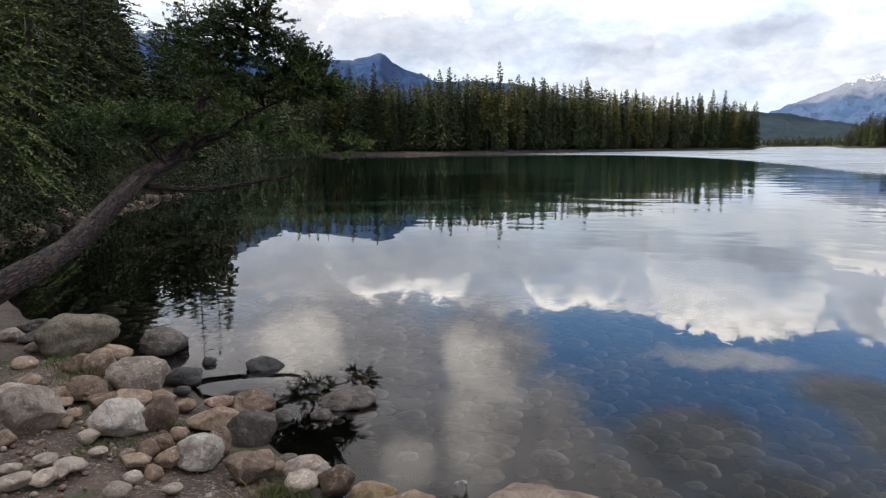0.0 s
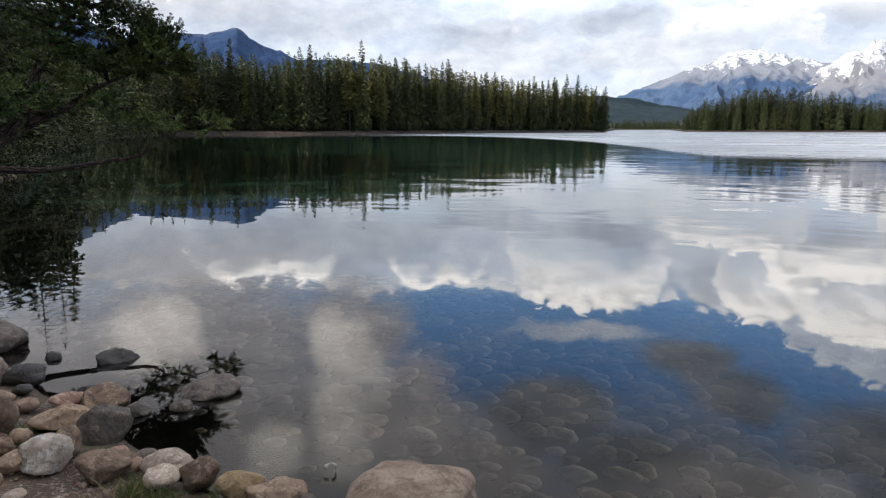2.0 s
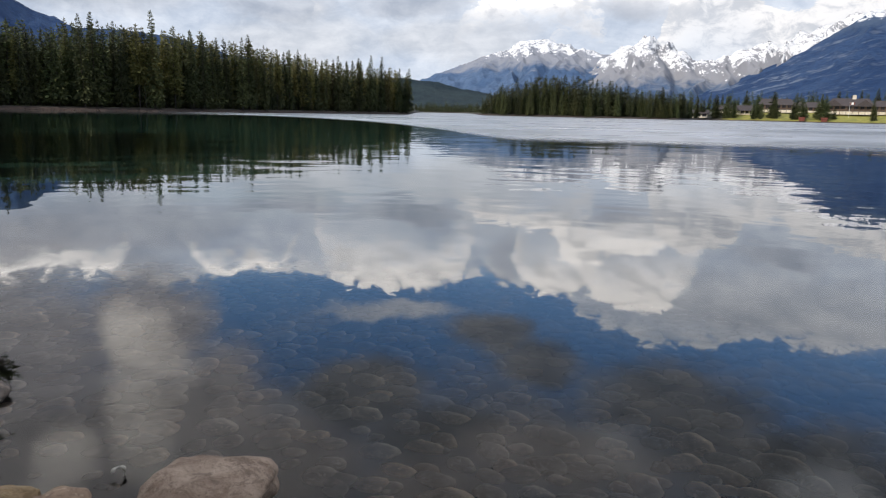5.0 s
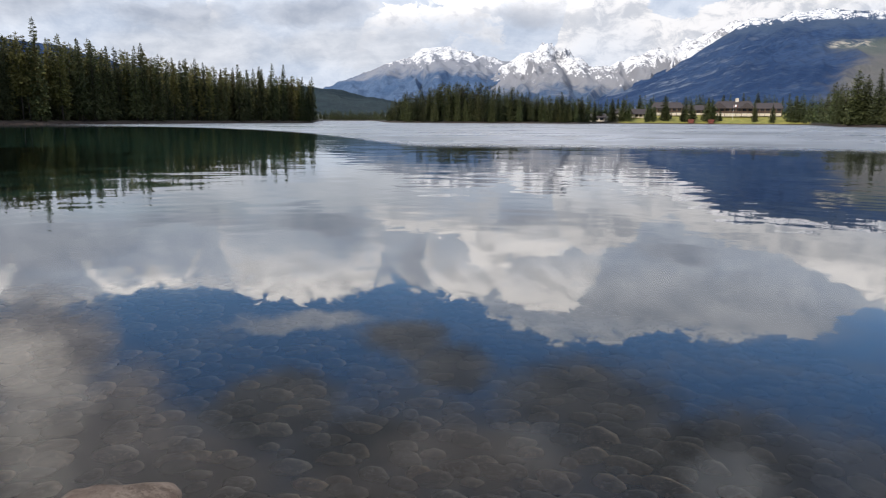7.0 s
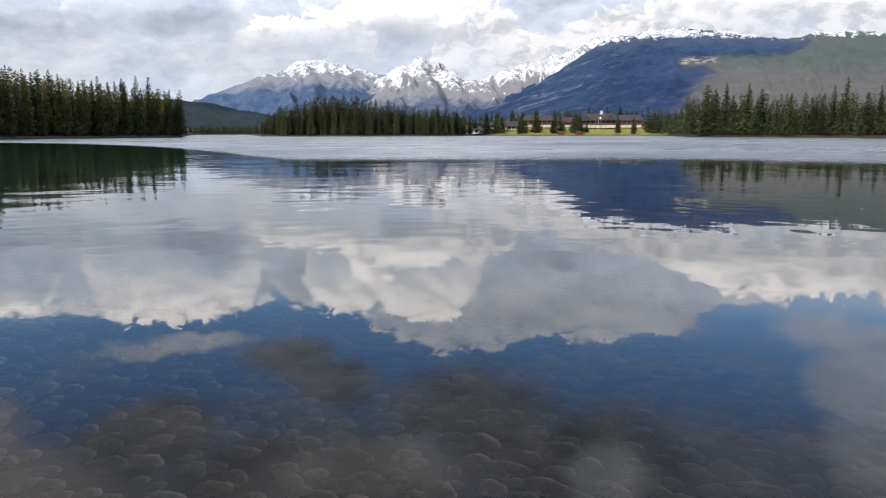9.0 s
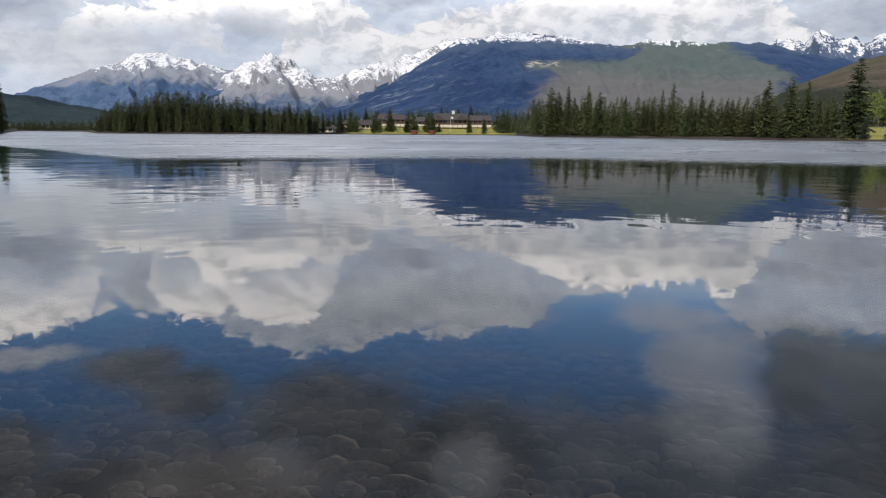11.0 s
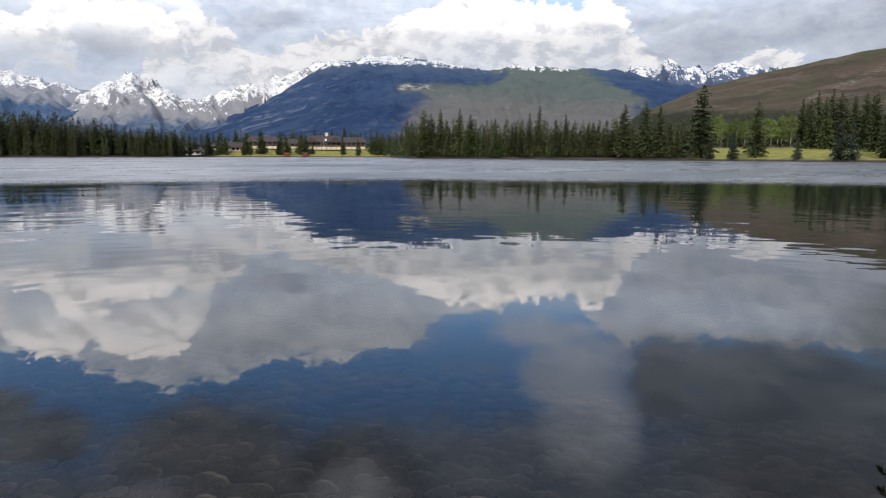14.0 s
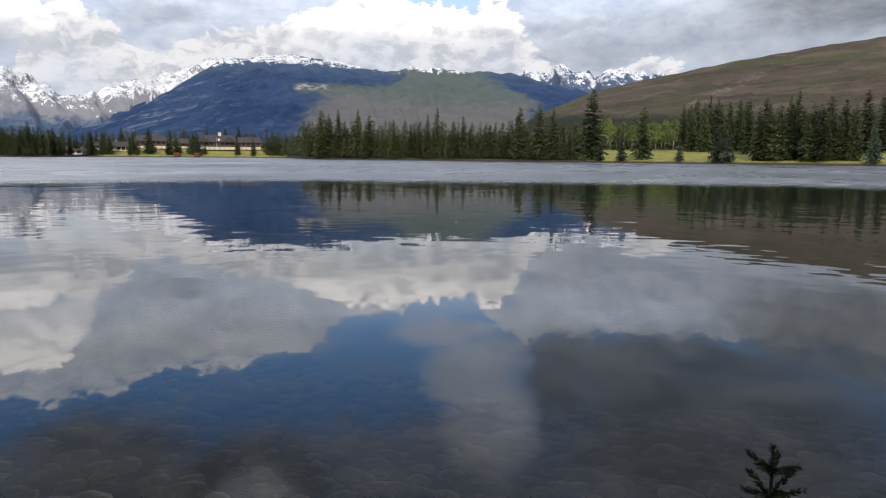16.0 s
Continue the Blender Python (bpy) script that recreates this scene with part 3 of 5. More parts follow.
class Geo:
    """Collects vertices and faces, then becomes one mesh."""

    def __init__(self):
        self.v, self.f = [], []

    def add(self, verts, faces):
        k = len(self.v)
        self.v.extend(verts)
        self.f.extend(tuple(i + k for i in face) for face in faces)

    def tube(self, points, radii, sides=8, wobble=0.0, seed=0):
        rnd = random.Random(seed)
        rings = []
        for i, p in enumerate(points):
            p = Vector(p)
            q = Vector(points[min(i + 1, len(points) - 1)]) - Vector(points[max(i - 1, 0)])
            a = q.orthogonal().normalized() if i == 0 else (a - q.normalized() * a.dot(q.normalized())).normalized()
            c = q.normalized().cross(a)
            rings.append([tuple(p + (a * math.cos(s) + c * math.sin(s)) * radii[i] * (1 + wobble * rnd.uniform(-1, 1)))
                          for s in (2 * math.pi * j / sides for j in range(sides))])
        faces = [(i * sides + j, i * sides + (j + 1) % sides, (i + 1) * sides + (j + 1) % sides, (i + 1) * sides + j)
                 for i in range(len(points) - 1) for j in range(sides)]
        faces.append(tuple(range(sides))[::-1])
        faces.append(tuple((len(points) - 1) * sides + j for j in range(sides)))
        self.add([v for r in rings for v in r], faces)

    def blade(self, at, way, side, length, width):
        """A pointed spray: two triangles, folded a little along its spine."""
        tip, mid = at + way * length, at + way * length * 0.45
        self.add([tuple(at), tuple(mid + side * width), tuple(tip), tuple(mid - side * width)], [(0, 1, 2), (0, 2, 3)])

    def box(self, x0, x1, y0, y1, z0, z1):
        v = [(x, y, z) for z in (z0, z1) for y in (y0, y1) for x in (x0, x1)]
        self.add(v, [(0, 2, 3, 1), (4, 5, 7, 6), (0, 1, 5, 4), (2, 6, 7, 3), (0, 4, 6, 2), (1, 3, 7, 5)])

    def mesh(self, name, mat, smooth=False):
        m = bpy.data.meshes.new(name)
        m.from_pydata(self.v, [], self.f)
        m.materials.append(mat)
        if smooth:
            m.polygons.foreach_set("use_smooth", [True] * len(m.polygons))
        m.update()
        return m


def part(name, mesh, parent, label=""):
    ob = new(name, mesh)
    ob.parent = parent
    return tagged(ob, label)


# ---- ground and lake ----
SHORE_AZ = [-180, -150, -120, -90, -60, -45, -37.5, -33, -29, -25, -22, -20.4, -18, -15, -8, -1, 6, 12, 16, 17.8, 18.3, 22.4, 23.2, 30, 38, 40, 54, 56, 62, 70, 80, 90, 100, 115, 140, 180]
SHORE_D = [30, 20, 14, 10, 9, 11, 15.5, 19, 24, 31, 75, 116, 160, 200, 205, 215, 240, 285, 315, 330, 900, 900, 420, 415, 430, 500, 510, 330, 300, 260, 235, 215, 200, 160, 90, 30]
WATERLINE = [(-60, 30), (-30, 19), (-14, 11.5), (-6.5, 8.2), (-4.6, 6.3), (-2.9, 5.2), (-2.0, 4.4), (-1.25, 3.55), (-0.8, 3.1), (-0.2, 2.72), (0.6, 2.4),
             (1.2, 1.8), (1.7, 0.6), (2.4, -1), (3, -4), (6, -12), (20, -40), (60, -90)]


def shore(az):
    return np.interp(az, SHORE_AZ, SHORE_D)


def inland(x, y):
    """Metres from the near waterline: positive on the bank, negative in the lake."""
    best = np.full(np.shape(x), 1e9)
    for (ax, ay), (bx, by) in zip(WATERLINE, WATERLINE[1:]):
        ex, ey = bx - ax, by - ay
        u = np.clip(((x - ax) * ex + (y - ay) * ey) / (ex * ex + ey * ey), 0, 1)
        dx, dy = x - ax - u * ex, y - ay - u * ey
        d = np.hypot(dx, dy)
        best = np.where(d < np.abs(best), np.where(ex * dy - ey * dx < 0, d, -d), best)
    return best


def level(x, y):
    """Height of the ground sheet."""
    x, y = np.asarray(x, float), np.asarray(y, float)
    r, az = np.hypot(x, y), np.degrees(np.arctan2(x, y))
    s = inland(x, y)
    near = np.where(s > 0, 0.02 + 0.075 * np.minimum(s, 3) + 0.03 * np.clip(s - 3, 0, 40), 0.02 + (0.165 + 0.11 * np.clip((az - 8) / 20, 0, 1) + 0.04 * np.clip((az - 45) / 20, 0, 1) + 0.06 * np.clip((az - 66) / 12, 0, 1)) * s)
    d = r - shore(az)
    scale = np.clip(shore(az) / 150, 0.25, 1.0)
    far = np.where(d > 0, 0.02 + np.minimum(0.25 * d, 0.9 * scale) + 0.012 * np.clip(d - 5, 0, 900), 0.12 * d)
    # lawns slope up from the water on the far shores
    mound = np.clip((az - 75.5) / 2, 0, 1) * np.clip((104 - az) / 4, 0, 1) * 0.065 + np.clip((az - 39) / 2, 0, 1) * np.clip((56 - az) / 2, 0, 1) * 0.11
    far = far + mound * np.clip(d - 2, 0, 45)
    return np.maximum(np.maximum(near, far), -6.0)


def build_terrain():
    az = np.concatenate([np.arange(-180, -50, 3.0), np.arange(-50, 112, 0.5), np.arange(112, 180, 3.0)])
    d = np.maximum(shore(az), 9.5)
    rings = [np.full(len(az), q) for q in np.geomspace(0.3, 9.0, 64)]
    rings += [9.0 * (d / 9.0) ** q * (1 if q < 1 else 1) for q in np.linspace(0.05, 0.97, 30)]
    rings += [d + q for q in (-1.5, 0, 0.8, 1.6, 3, 5, 8, 12, 18, 26, 36, 50, 70, 100, 150, 220, 320, 500, 800, 1200, 1800, 2600, 3600, 5200)]
    r = np.array(rings)
    x, y = r * np.sin(np.radians(az)), r * np.cos(np.radians(az))
    z = level(x, y)
    for i in range(64):
        for j in range(len(az)):
            z[i, j] += 0.022 * noise.fractal(Vector((x[i, j] * 2.2, y[i, j] * 2.2, 0.0)), 0.8, 2.1, 4)
    n = len(az)
    v = np.stack([x, y, z], -1).reshape(-1, 3).tolist()
    f = [(i * n + j, i * n + (j + 1) % n, (i + 1) * n + (j + 1) % n, (i + 1) * n + j) for i in range(len(rings) - 1) for j in range(n)]
    v.append((0, 0, float(level(0, 0))))
    f += [(len(v) - 1, (j + 1) % n, j) for j in range(n)]
    m = bpy.data.meshes.new("ground")
    m.from_pydata(v, [], [q[::-1] for q in f])
    m.materials.append(GROUND)
    m.polygons.foreach_set("use_smooth", [True] * len(m.polygons))
    return tagged(new("ground", m), "brown soil bank, stony lake bed and forest floor", "ground", kind="structure")


ground = build_terrain()


def build_lake():
    g = Geo()
    n = 96
    g.add([(0, 0, 0)] + [(r * math.sin(2 * math.pi * j / n), r * math.cos(2 * math.pi * j / n), 0) for r in (30, 200, 1100) for j in range(n)],
          [(0, 1 + (j + 1) % n, 1 + j) for j in range(n)]
          + [(1 + k * n + j, 1 + k * n + (j + 1) % n, 1 + (k + 1) * n + (j + 1) % n, 1 + (k + 1) * n + j) for k in (0, 1) for j in range(n)])
    ob = new("water", g.mesh("water", WATER))
    ob.visible_shadow = False
    return tagged(ob, "clear calm lake water mirroring clouds and trees", "lake", kind="structure")


lake = build_lake()

# ---- mountains ----


def mountain(name, label, distance, reach, keys, mat, rugged=1.0, steps=(260, 60), seed=0, facets=0.8):
    """A massif: keys give the height of its crest, in degrees above the horizon, along the azimuth."""
    azs, els = [k[0] for k in keys], [k[1] for k in keys]
    na, nv = steps
    v, f = [], []
    for i in range(na + 1):
        az = azs[0] + (azs[-1] - azs[0]) * i / na
        crest = math.tan(radians(float(np.interp(az, azs, els)) - dip(az))) * distance
        for j in range(nv + 1):
            u = j / nv * 1.25
            d = distance - reach * (1 - u)
            rise = max(0.0, u) ** 1.25 if u <= 1 else max(0.0, 1 - (u - 1) * 3.2)
            x, y = d * math.sin(radians(az)), d * math.cos(radians(az))
            q = Vector((x * 0.0035 + seed, y * 0.0035, seed * 1.7))
            rid = 1 - abs(noise.fractal(q, 0.9, 2.1, 6))
            spur = 1 - abs(noise.noise(Vector((az * 0.55 + seed + noise.noise(q) * 1.4, seed * 3.1, u * 0.7))))
            facet = 1 - abs(noise.noise(Vector((az * 0.85 + u * 1.9 + seed * 2.3 + noise.noise(q * 1.7) * 0.7, seed * 1.3, u * 0.6))))
            z = crest * rise + rugged * crest * facets * (facet - 0.75) * max(0.0, rise * (1 - rise)) + rugged * (crest * 0.13 * (spur - 0.75) * rise * (1.35 - rise) * 3 + 24 * (rid - 0.8) * (0.3 + rise * 0.7) + 9 * noise.fractal(q * 7.0, 0.8, 2.1, 3) * rise)
            v.append((x, y, z - 3.0))
    for i in range(na):
        for j in range(nv):
            a = i * (nv + 1) + j
            f.append((a, a + 1, a + nv + 2, a + nv + 1))
    m = bpy.data.meshes.new(name)
    m.from_pydata(v, [], [q[::-1] for q in f])
    m.materials.append(mat)
    m.polygons.foreach_set("use_smooth", [True] * len(m.polygons))
    return tagged(new(name, m), label, "mountain")


# blue haze and cloud shade of the distant slopes, put into their base colours
HAZE_BLUE, HAZE_BLUE2 = (0.020, 0.046, 0.112), (0.038, 0.072, 0.150)
SIDE_BLUE = mountain_side("hazy_forested_slope", HAZE_BLUE, HAZE_BLUE2, (0.09, 0.12, 0.17), 520.0, 640.0, 0.3)
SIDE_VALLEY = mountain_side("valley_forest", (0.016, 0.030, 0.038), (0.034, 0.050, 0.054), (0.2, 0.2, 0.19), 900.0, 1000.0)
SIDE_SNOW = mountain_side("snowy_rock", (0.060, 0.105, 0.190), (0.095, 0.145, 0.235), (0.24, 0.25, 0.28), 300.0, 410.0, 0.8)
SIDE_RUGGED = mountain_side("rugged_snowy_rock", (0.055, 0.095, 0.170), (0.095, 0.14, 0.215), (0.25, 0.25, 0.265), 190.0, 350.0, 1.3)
SIDE_FAR = mountain_side("far_hazy_rock", (0.03, 0.055, 0.12), (0.05, 0.085, 0.16), (0.085, 0.115, 0.175), 400.0, 540.0, 1.3)
SIDE_BIG = mountain_side("hazy_slope_with_sunlit_patch", HAZE_BLUE, HAZE_BLUE2, (0.06, 0.09, 0.145), 412.0, 455.0, 0.42,
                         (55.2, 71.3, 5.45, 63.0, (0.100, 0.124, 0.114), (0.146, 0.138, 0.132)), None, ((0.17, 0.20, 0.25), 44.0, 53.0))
SIDE_HILL = mountain_side("brown_hillside", (0.066, 0.058, 0.037), (0.108, 0.082, 0.059), (0.025, 0.024, 0.026), 2900.0, 3000.0, 0.2,
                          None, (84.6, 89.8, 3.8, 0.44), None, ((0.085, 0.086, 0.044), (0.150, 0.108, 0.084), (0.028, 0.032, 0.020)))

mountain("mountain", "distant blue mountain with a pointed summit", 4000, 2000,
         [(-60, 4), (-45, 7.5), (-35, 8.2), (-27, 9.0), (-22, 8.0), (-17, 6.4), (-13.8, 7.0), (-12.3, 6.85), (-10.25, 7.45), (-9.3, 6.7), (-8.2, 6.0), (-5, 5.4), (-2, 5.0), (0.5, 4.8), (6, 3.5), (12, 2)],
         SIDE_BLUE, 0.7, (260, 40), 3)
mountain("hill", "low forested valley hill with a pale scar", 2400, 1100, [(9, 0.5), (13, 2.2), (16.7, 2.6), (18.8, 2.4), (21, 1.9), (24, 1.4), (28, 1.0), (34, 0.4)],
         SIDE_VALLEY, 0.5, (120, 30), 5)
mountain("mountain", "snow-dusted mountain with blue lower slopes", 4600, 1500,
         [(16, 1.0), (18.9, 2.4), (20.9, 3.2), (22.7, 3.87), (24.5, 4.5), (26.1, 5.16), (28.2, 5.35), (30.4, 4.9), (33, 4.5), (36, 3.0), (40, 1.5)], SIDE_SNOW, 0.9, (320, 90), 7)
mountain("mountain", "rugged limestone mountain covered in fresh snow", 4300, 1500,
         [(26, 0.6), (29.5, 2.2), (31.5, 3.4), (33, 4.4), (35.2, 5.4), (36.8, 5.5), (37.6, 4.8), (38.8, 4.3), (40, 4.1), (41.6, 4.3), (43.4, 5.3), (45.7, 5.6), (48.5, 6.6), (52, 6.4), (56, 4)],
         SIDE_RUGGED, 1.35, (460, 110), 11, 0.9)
mountain("mountain", "broad haze-blue mountain with a painted sunlit green slope and snowy crest", 3800, 2200,
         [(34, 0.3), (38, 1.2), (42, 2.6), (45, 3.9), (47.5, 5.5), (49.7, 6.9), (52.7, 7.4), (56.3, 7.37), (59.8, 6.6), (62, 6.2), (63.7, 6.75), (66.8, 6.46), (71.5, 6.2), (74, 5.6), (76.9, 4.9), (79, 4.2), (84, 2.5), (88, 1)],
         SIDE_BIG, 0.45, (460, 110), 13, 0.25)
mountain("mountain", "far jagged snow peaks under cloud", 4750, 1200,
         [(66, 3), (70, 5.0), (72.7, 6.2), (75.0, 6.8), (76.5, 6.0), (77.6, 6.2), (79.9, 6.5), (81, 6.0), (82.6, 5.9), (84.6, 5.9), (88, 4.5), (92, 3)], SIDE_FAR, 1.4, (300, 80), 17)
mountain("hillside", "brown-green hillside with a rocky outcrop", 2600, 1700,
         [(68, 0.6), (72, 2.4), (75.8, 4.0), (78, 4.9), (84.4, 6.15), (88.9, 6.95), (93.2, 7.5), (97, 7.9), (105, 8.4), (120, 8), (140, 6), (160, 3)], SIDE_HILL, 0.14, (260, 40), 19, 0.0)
mountain("ridge", "wooded ridge beyond the near shore", 3200, 1600, [(150, 2), (170, 5), (190, 6), (215, 5), (240, 6.5), (265, 6), (290, 7), (310, 4)], SIDE_BLUE, 0.6, (120, 20), 23)

# ---- trees ----


def conifer_meshes(name, seed, mat, bark_mat, whorls=26, per=7, sprays=6, spread=0.13, bare=0.06, shape=0.85, droop=0.35, size=1.0, ragged=0.3, trunk=0.011, full=0.40):
    """Trunk and crown of a conifer one metre tall."""
    rnd = random.Random(seed)
    t = Geo()
    pts, q = [], Vector((0, 0, -0.03))
    for i in range(9):
        pts.append((q.x, q.y, q.z + (1.01 * i / 8)))
        q += Vector((rnd.uniform(-1, 1), rnd.uniform(-1, 1), 0)) * 0.003
    t.tube(pts, [trunk * (1 - 0.93 * i / 8) for i in range(9)], 7)
    for i in range(10):      # dead stubs below the crown
        z, a = rnd.uniform(0.03, bare + 0.1), rnd.uniform(0, 6.28)
        d = Vector((math.cos(a), math.sin(a), -0.2))
        t.tube([Vector((0, 0, z)), Vector((0, 0, z)) + d * rnd.uniform(0.02, 0.05)], [0.0016, 0.0006], 4)
    g = Geo()
    for i in range(whorls):
        u = (i + rnd.uniform(-0.4, 0.4)) / whorls
        u = min(max(u, 0.0), 0.995)
        z = bare + (1 - bare) * u
        reach = spread * (1 - u) ** shape * min(1.0, 0.55 + 3.5 * u) + 0.005
        for k in range(max(4, round(per * (1 - 0.4 * u)))):
            a = rnd.uniform(0, 6.2832)
            ln = reach * rnd.uniform(1 - ragged, 1 + ragged * 0.7)
            if rnd.random() < 0.08:
                continue
            out = Vector((math.cos(a), math.sin(a), 0))
            side = Vector((-math.sin(a), math.cos(a), 0))
            fall = -droop * rnd.uniform(0.5, 1.4) * (1 - u) + 0.5 * u
            base = Vector((0, 0, z + rnd.uniform(-0.008, 0.008)))
            count = max(3, round(sprays * (0.4 + ln / spread)))
            for s in range(count):
                f = (s + rnd.random()) / count
                at = base + out * ln * f + Vector((0, 0, fall * ln * f - 0.25 * ln * f * f * droop))
                yaw = rnd.uniform(-1.35, 1.35) * (1.1 - 0.5 * f)
                d = (out * math.cos(yaw) + side * math.sin(yaw) + Vector((0, 0, fall * 0.7 + rnd.uniform(-0.75, 0.30)))).normalized()
                w = d.cross(Vector((rnd.gauss(0, 1), rnd.gauss(0, 1), rnd.gauss(0, 1)))).normalized()
                n = size * (0.015 + 0.42 * ln * (1 - 0.45 * f)) * rnd.uniform(0.7, 1.3)
                g.blade(at, d, w, n, n * full)
    g.blade(Vector((0, 0, 0.965)), Vector((0, 0, 1)), Vector((1, 0, 0)), 0.05, 0.005)
    g.blade(Vector((0, 0, 0.965)), Vector((0, 0, 1)), Vector((0, 1, 0)), 0.05, 0.005)
    return t.mesh(name + "_trunk", bark_mat), g.mesh(name + "_crown", mat)


def leafy_meshes(name, seed, mat, bark_mat, clumps=46, leaves=26):
    """An aspen one metre tall: forked trunk, loose crown of small leaves."""
    rnd = random.Random(seed)
    t, g = Geo(), Geo()
    t.tube([(0, 0, -0.03), (0.005, 0, 0.3), (-0.004, 0.006, 0.6), (0.004, 0, 0.88)], [0.014, 0.011, 0.007, 0.002], 7)
    for i in range(clumps):
        a, u = rnd.uniform(0, 6.28), rnd.uniform(0, 1)
        z = 0.34 + 0.6 * u
        r = 0.27 * math.sqrt(rnd.random()) * math.sin(math.pi * min(0.95, 0.22 + 0.76 * u))
        c = Vector((r * math.cos(a), r * math.sin(a), z))
        if i % 3 == 0:
            t.tube([(0, 0, z - 0.12), tuple(c * 0.6 + Vector((0, 0, 0.4 * z - 0.03))), tuple(c)], [0.004, 0.0025, 0.001], 4)
        for j in range(leaves):
            d = Vector((rnd.gauss(0, 1), rnd.gauss(0, 1), rnd.gauss(0, 0.8))).normalized()
            at = c + d * 0.062 * rnd.random() ** 0.5
            w = d.cross(Vector((rnd.uniform(-1, 1), rnd.uniform(-1, 1), rnd.uniform(-1, 1)))).normalized()
            g.blade(at, d, w, 0.032, 0.012)
    return t.mesh(name + "_trunk", bark_mat), g.mesh(name + "_crown", mat)


SPECIES = {
    "spruce": [conifer_meshes("spruce", 10 + i, NEEDLES["spruce"], BARK, 60, 10, 8, 0.098 + 0.012 * (i % 3), 0.02 + 0.03 * (i % 3), 0.74, 0.6, 0.62, 0.42, 0.011, 0.30) for i in range(5)],
    "slim": [conifer_meshes("slim_spruce", 20 + i, NEEDLES["spruce"], BARK, 66, 10, 7, 0.078 + 0.010 * (i % 3), 0.03 + 0.05 * (i % 3), 0.66, 0.65, 0.62, 0.45, 0.010, 0.30) for i in range(5)],
    "pine": [conifer_meshes("pine", 30 + i, NEEDLES["pine"], BARK, 50, 9, 8, 0.080 + 0.012 * (i % 3), 0.10 + 0.10 * (i % 3), 0.52, 0.3, 0.60, 0.5, 0.009, 0.32) for i in range(5)],
    "stout": [conifer_meshes("stout_fir", 40 + i, NEEDLES["fir"], BARK, 44, 10, 12, 0.135 + 0.015 * (i % 3), 0.05, 0.64, 0.4, 0.60, 0.45, 0.011, 0.32) for i in range(4)],
    "blue_spruce": [conifer_meshes("blue_spruce", 50 + i, NEEDLES["blue_spruce"], BARK, 30, 11, 10, 0.22, 0.02, 0.85, 0.35, 0.65) for i in range(2)],
    "near": [conifer_meshes("young_spruce", 60 + i, NEEDLES["larch"], BARK, 44, 8, 64, 0.17 + 0.02 * (i % 3), 0.03, 0.75, 0.60, 0.135, 0.55, 0.009, 0.22) for i in range(3)],
    "near_dark": [conifer_meshes("dark_spruce", 70 + i, NEEDLES["spruce"], BARK, 46, 8, 44, 0.14 + 0.02 * (i % 3), 0.04, 0.75, 0.60, 0.16, 0.55, 0.011, 0.22) for i in range(3)],
    "aspen": [leafy_meshes("aspen", 80 + i, NEEDLES["aspen"], PALE_BARK) for i in range(3)],
}
LIGHT = {
    "spruce": [conifer_meshes("wood_spruce", 110 + i, NEEDLES["spruce"], BARK, 36, 8, 4, 0.095 + 0.012 * i, 0.03 + 0.02 * i, 0.72, 0.6, 0.90, 0.45, 0.011, 0.36) for i in range(3)],
    "pine": [conifer_meshes("wood_pine", 130 + i, NEEDLES["pine"], BARK, 32, 8, 4, 0.088 + 0.01 * i, 0.05 + 0.08 * i, 0.55, 0.25, 0.90, 0.5, 0.009, 0.36) for i in range(3)],
    "dark": [conifer_meshes("wood_fir", 140 + i, NEEDLES["fir"], BARK, 28, 7, 4, 0.115 + 0.01 * i, 0.06, 0.7, 0.35, 0.95, 0.45, 0.011, 0.30) for i in range(3)],
}
TREE_TAGS = {
    "spruce": ("dark green spruce on the lake shore", "spruce tree"),
    "slim": ("slender dark spruce in the shore forest", "spruce tree"),
    "pine": ("tall lodgepole pine with olive-green crown", "pine tree"),
    "stout": ("broad dense fir with dark green needles", "fir tree"),
    "blue_spruce": ("low bushy blue-green spruce at the water's edge", "spruce tree"),
    "near": ("young yellow-green spruce on the bank", "spruce tree"),
    "near_dark": ("tall dark spruce on the bank", "spruce tree"),
    "aspen": ("leafy light green aspen with pale trunk", "aspen tree"),
}
grow = random.Random(5)


def plant(kind, x, y, height, group, wide=1.0, tilt=0.0):
    trunk, crown = grow.choice(SPECIES[kind])
    ob = new("tree")
    ob.empty_display_size = 0.1
    ob.matrix_basis = pose(x, y, float(level(x, y)), grow.uniform(-1, 1) * (1.5 + tilt), grow.uniform(-1, 1) * (1.5 + tilt), grow.uniform(0, 360)) \
        @ Matrix.Diagonal((height * wide, height * wide, height, 1))
    part("trunk", trunk, ob)
    part("crown", crown, ob)
    return tagged(ob, *TREE_TAGS[kind], group)


def at(az, d):
    return d * math.sin(radians(az)), d * math.cos(radians(az))


def plant_to(kind, az, back, top, group, wide=1.0):
    """A tree behind the shore whose top stands at that elevation."""
    d = float(shore(az)) + back
    x, y = at(az, d)
    plant(kind, x, y, max(2.0, math.tan(radians(top - dip(az))) * d + EYE - float(level(x, y))), group, wide)


